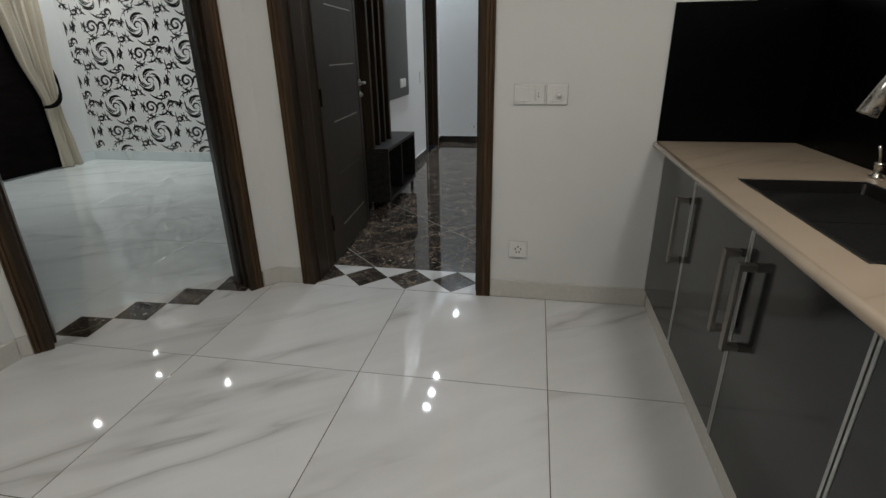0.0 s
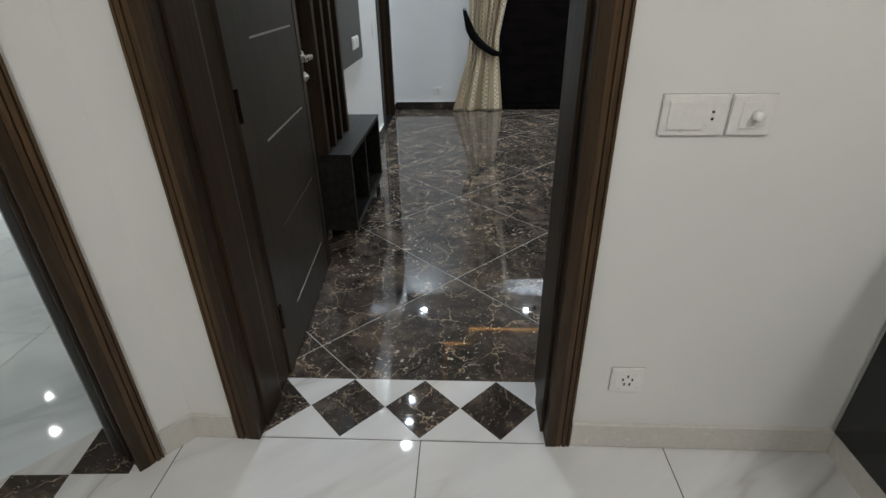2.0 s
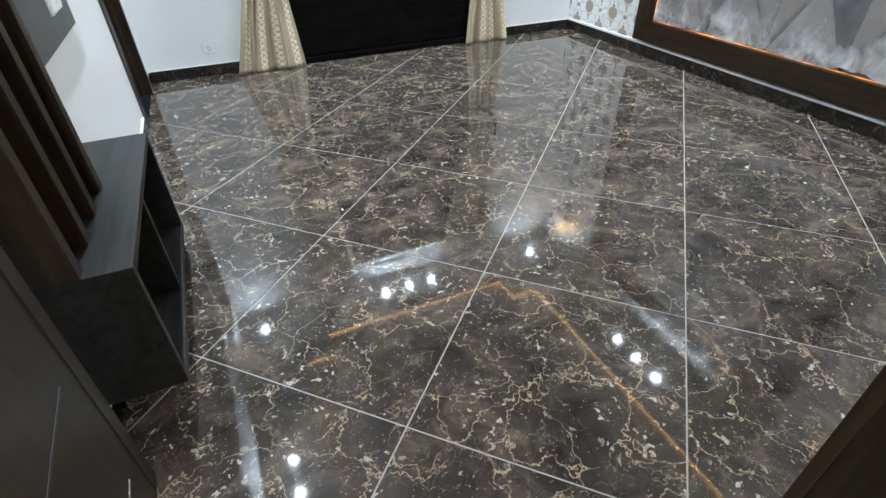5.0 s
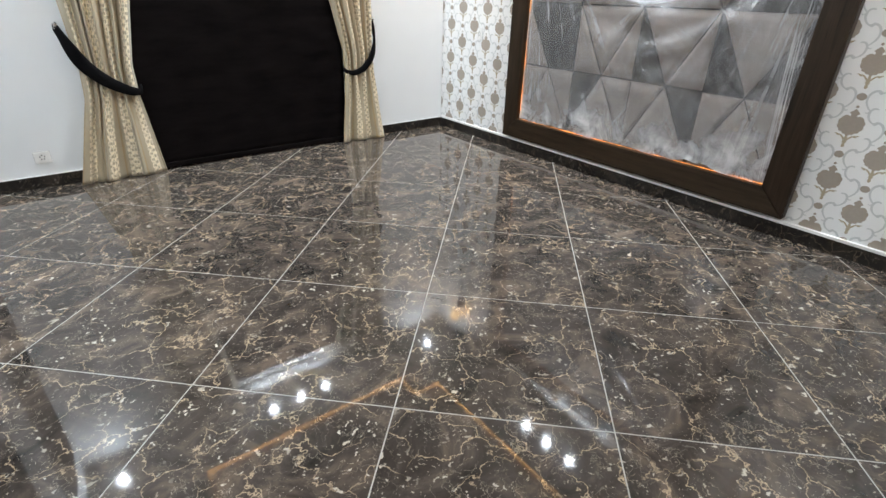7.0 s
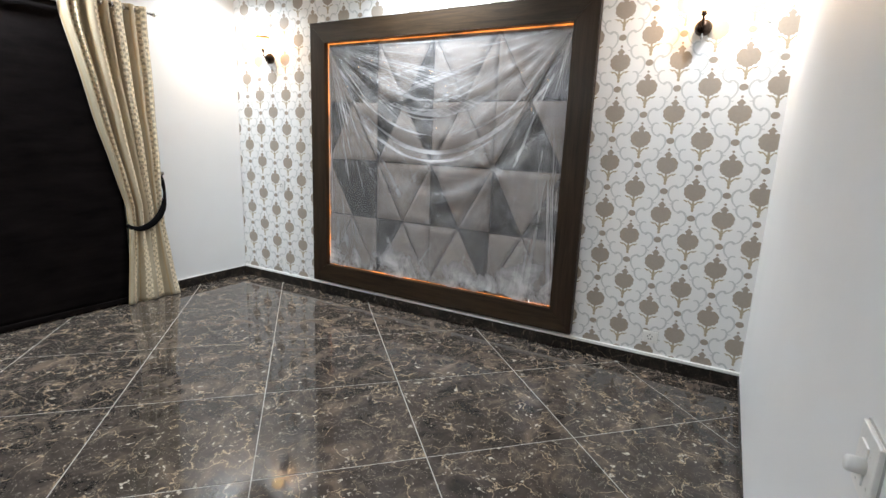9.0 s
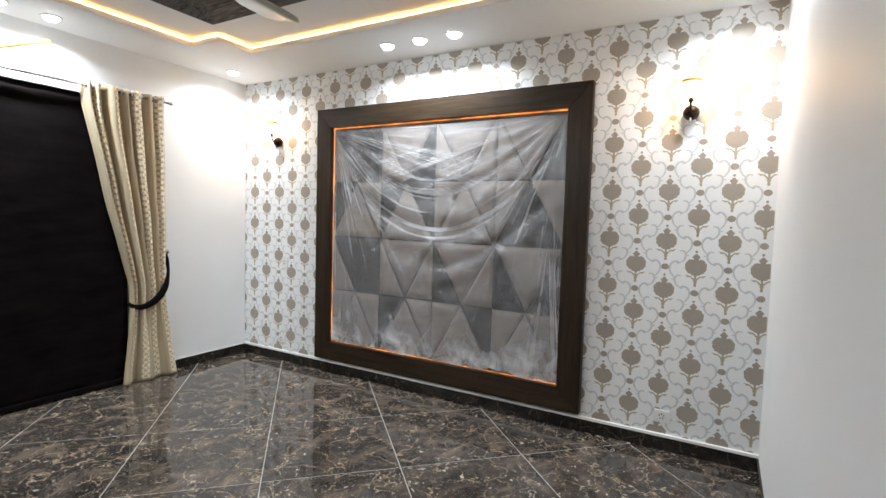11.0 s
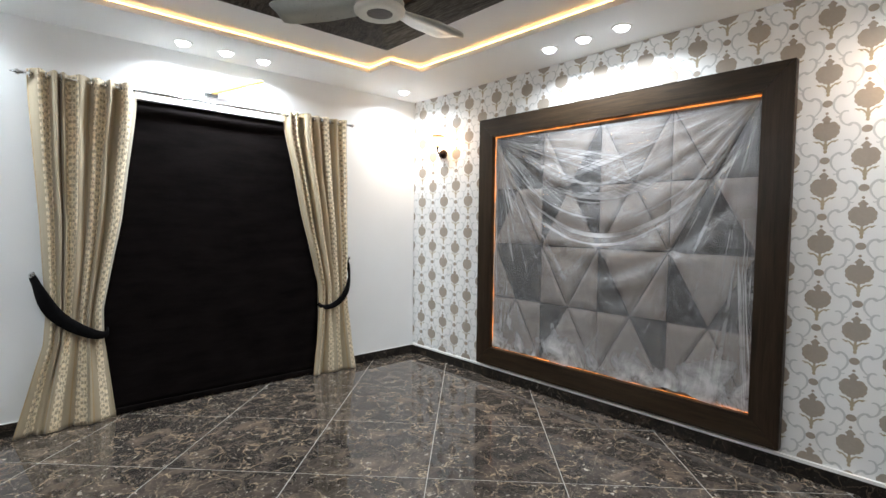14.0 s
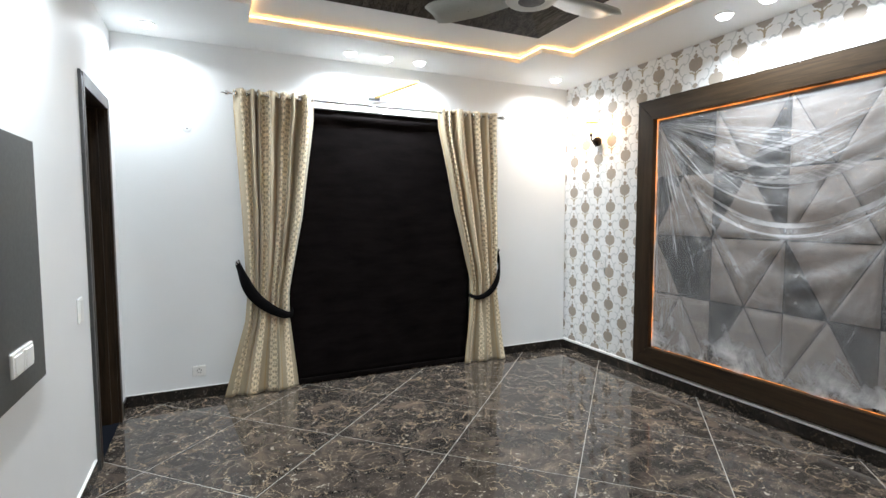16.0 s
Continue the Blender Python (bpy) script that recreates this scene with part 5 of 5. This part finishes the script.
# ---- ceiling fan ----
FX, FYc, FZ = 0.88, 5.50, 2.66
fan = thing("ceiling_fan", "pale grey ceiling fan with cream hub ring and mesh cover", "ceiling fan", at=(FX, FYc, FZ))
part("downrod", lathe([(0.014, 0.10), (0.014, 0.44), (0.06, 0.46), (0.065, 0.485)], 18), M_FAN, fan, smooth=True)
part("motor", lathe([(0.112, -0.03), (0.128, -0.02), (0.132, 0.02), (0.110, 0.065), (0.05, 0.09), (0.02, 0.11)], 36), M_FAN, fan, smooth=True)
part("hub_ring", lathe([(0.100, -0.036), (0.122, -0.040), (0.136, -0.028), (0.138, -0.012), (0.128, -0.004)], 40), M_FANW, fan, "cream ring", True)


def mesh_mat(name):
    m = Mat(name)
    v = m.coords((1, 1, 1), turn=0.6)
    ck = m.n("TexChecker", Vector=v, Scale=110.0, Color1=c4(0.015, 0.013, 0.014), Color2=c4(0.085, 0.075, 0.07))
    m.set(Base_Color=ck.outputs[0], Roughness=0.5, Metallic=0.3)
    return m.m


part("mesh_cover", lathe([(0.0, -0.038), (0.07, -0.036), (0.102, -0.034), (0.102, -0.026), (0.0, -0.026)], 36), mesh_mat("dark_mesh"), fan, "dark wire mesh cover", True)
for a in (6, 126, 246):
    bm = bmesh.new()
    rows = []
    for i in range(15):
        t = i / 14
        x = 0.10 + 0.51 * t
        w = 0.060 + 0.052 * min(1, t * 2.0) - 0.034 * max(0, (t - 0.85) / 0.15) ** 2
        rows.append([(x, -w, 0.028 - 0.016 * 1), (x, 0.0, 0.036), (x, w, 0.028 + 0.016)])
    vs = [[bm.verts.new((p[0], p[1], p[2] - 0.02)) for p in r] for r in rows]
    for r0, r1 in zip(vs, vs[1:]):
        for k in range(2):
            bm.faces.new((r0[k], r0[k + 1], r1[k + 1], r1[k]))
    bm.transform(Matrix.Rotation(radians(a), 4, "Z"))
    bl_ = part("blade", bm, M_FAN, fan, smooth=True)
    bl_.modifiers.new("thick", "SOLIDIFY").thickness = 0.012

# ---- lounge window dressing ----
M_CURT2 = curtain_cloth("lounge_curtain_cloth", (0.50, 0.45, 0.36), (0.52, 0.47, 0.38))
c3 = curtain("curtain", [(2.5, 4.95, 5.66, 0.03), (1.9, 5.02, 5.62, 0.03), (1.2, 5.17, 5.56, 0.026), (0.82, 5.31, 5.53, 0.02), (0.6, 5.31, 5.54, 0.024), (0.0, 5.30, 5.62, 0.036)], 6, -5.70, "plain beige lounge curtain, tied back", 5, M_CURT2, axis="y")
tieback([(5.60, -0.05, 1.15), (5.585, 0.01, 1.02), (5.54, 0.05, 0.84), (5.44, 0.06, 0.76), (5.33, 0.05, 0.74), (5.30, 0.02, 0.75)], c3, -5.70, width=0.036, axis="y")
b2 = thing("window_blind", "black cloth blind lowered over the lounge window", "blind", at=(-5.75, 4.0, 0))
part("cloth", box(-0.012, 0.012, -1.3, 1.42, 0.02, 2.45, 0.004), M_BLIND, b2)

# ---- floor pieces ----


def tile_floor(floor, pitch, gap, origin, turn, planes, mat, depth=0.012, span=9):
    """Lays square tiles over a convex plan; whole ones share one mesh, cut ones have their own."""
    h = (pitch - gap) / 2
    ca, sa = math.cos(turn), math.sin(turn)
    whole = [(sx * h * ca - sy * h * sa, sx * h * sa + sy * h * ca) for sx, sy in ((-1, -1), (1, -1), (1, 1), (-1, 1))]

    def slab(poly):
        bm = bmesh.new()
        cxx, cyy = sum(p[0] for p in poly) / len(poly), sum(p[1] for p in poly) / len(poly)
        k = 0.0012
        top = []
        for x, y in poly:
            d = math.hypot(x - cxx, y - cyy) or 1
            top.append((x - (x - cxx) / d * k, y - (y - cyy) / d * k))
        lo = [bm.verts.new((x, y, -depth)) for x, y in poly]
        mid = [bm.verts.new((x, y, -0.0008)) for x, y in poly]
        hi = [bm.verts.new((x, y, 0.0)) for x, y in top]
        bm.faces.new(hi)
        for i in range(len(poly)):
            j = (i + 1) % len(poly)
            bm.faces.new((lo[i], lo[j], mid[j], mid[i]))
            bm.faces.new((mid[i], mid[j], hi[j], hi[i]))
        return bm

    shared = None
    for a in range(-span, span + 1):
        for c in range(-span, span + 1):
            x = origin[0] + (a + 0.5) * pitch * ca - (c + 0.5) * pitch * sa
            y = origin[1] + (a + 0.5) * pitch * sa + (c + 0.5) * pitch * ca
            poly = [(x + p[0], y + p[1]) for p in whole]
            cut = clip(poly, planes)
            if len(cut) < 3:
                continue
            area = abs(sum(cut[i][0] * cut[(i + 1) % len(cut)][1] - cut[(i + 1) % len(cut)][0] * cut[i][1] for i in range(len(cut)))) / 2
            if area < 0.001:
                continue
            if abs(area - 4 * h * h) < 1e-4:
                if shared is None:
                    ob = part("tile", slab(whole), mat, floor)
                    shared = ob.data
                else:
                    ob = new("tile", shared)
                    ob.parent = floor
            else:
                ob = part("tile", slab([(p[0] - x, p[1] - y) for p in cut]), mat, floor)
            ob.location = (x, y, 0)


floor_bed = setting(part("floor_bedroom", box(-1.34, 2.9, 2.945, 7.72, -0.2, -0.0012), M_GROUTD), "polished dark brown marble floor laid diagonally with pale joints", "floor")
tile_floor(floor_bed, 0.8, 0.0052, (0.04, 4.275), radians(45), [(1, 0, 2.9), (-1, 0, 1.34), (0, 1, 7.72), (0, -1, -2.945)], M_DARKM)
cham = (-NRM.x, -NRM.y, 2.80)
floor_kit = setting(part("floor_kitchen", prism(clip([(-2.22, -2.5), (1.25, -2.5), (1.25, 2.66), (-2.22, 2.66)], [cham]), -0.2, -0.0012), M_GROUTW), "polished white marble tile floor with grey veins", "floor")
tile_floor(floor_kit, 0.805, 0.0036, (0.178, 1.85), 0.0, [(1, 0, 1.25), (-1, 0, 2.22), (0, 1, 2.66), (0, -1, 2.5), cham], M_WHITEM)
cham2 = (NRM.x, NRM.y, -2.80 - 0.28)
LP = [(1, 0, -1.54), (-1, 0, 5.78), (0, 1, 5.92), (0, -1, 1.0), cham2]
floor_lou = setting(part("floor_lounge", prism(clip([(-5.78, -1.0), (-1.54, -1.0), (-1.54, 5.92), (-5.78, 5.92)], [cham2]), -0.2, -0.0012), M_GROUTW), "glossy pale marble lounge floor", "floor")
tile_floor(floor_lou, 0.805, 0.002, (-4.0, 3.2), 0.0, LP, M_LOUNGE)
LP2 = [(1, 0, -2.432), (-1, 0, 5.78), (0, -1, 1.0), (-NRM.x, -NRM.y, 2.80 + 0.28)]
part("underlay", prism(clip([(-5.78, -1.0), (-2.432, -1.0), (-2.432, 5.92), (-5.78, 5.92)], LP2), -0.2, -0.0012), M_GROUTW, floor_lou)
tile_floor(floor_lou, 0.805, 0.002, (-4.0, 3.2), 0.0, LP2, M_LOUNGE)


def threshold(name, p0, direction, length, width, first, pitch):
    """A white strip with a row of dark diamonds, each a piece of stone."""
    d = Vector(direction).normalized()
    base = new(name)
    base.location = (*p0, 0)
    base.rotation_euler = (0, 0, math.atan2(d.y, d.x))
    setting(base, "white marble threshold inlaid with dark diamonds", "threshold")
    part("strip", box(0, length, 0, width, -0.15, 0.0003), M_WHITEM, base)
    c = first
    while c < length + pitch / 2:
        hw, hh = pitch / 2 - 0.002, width / 2 - 0.004
        poly = clip([(c - hw, width / 2), (c, width / 2 - hh), (c + hw, width / 2), (c, width / 2 + hh)], [(1, 0, length), (-1, 0, 0)])
        if len(poly) >= 3:
            part("diamond", prism(poly, -0.01, 0.0022), M_DIAM, base)
        c += pitch
    return base


threshold("threshold_1", (-1.177, 2.66), (1, 0), 0.969, 0.285, -0.005, 0.275)
tp = chamfer(-0.028, 0.0)
threshold("threshold_2", tp, (U.x, U.y), 0.934, 0.28, 0.13, 0.259)
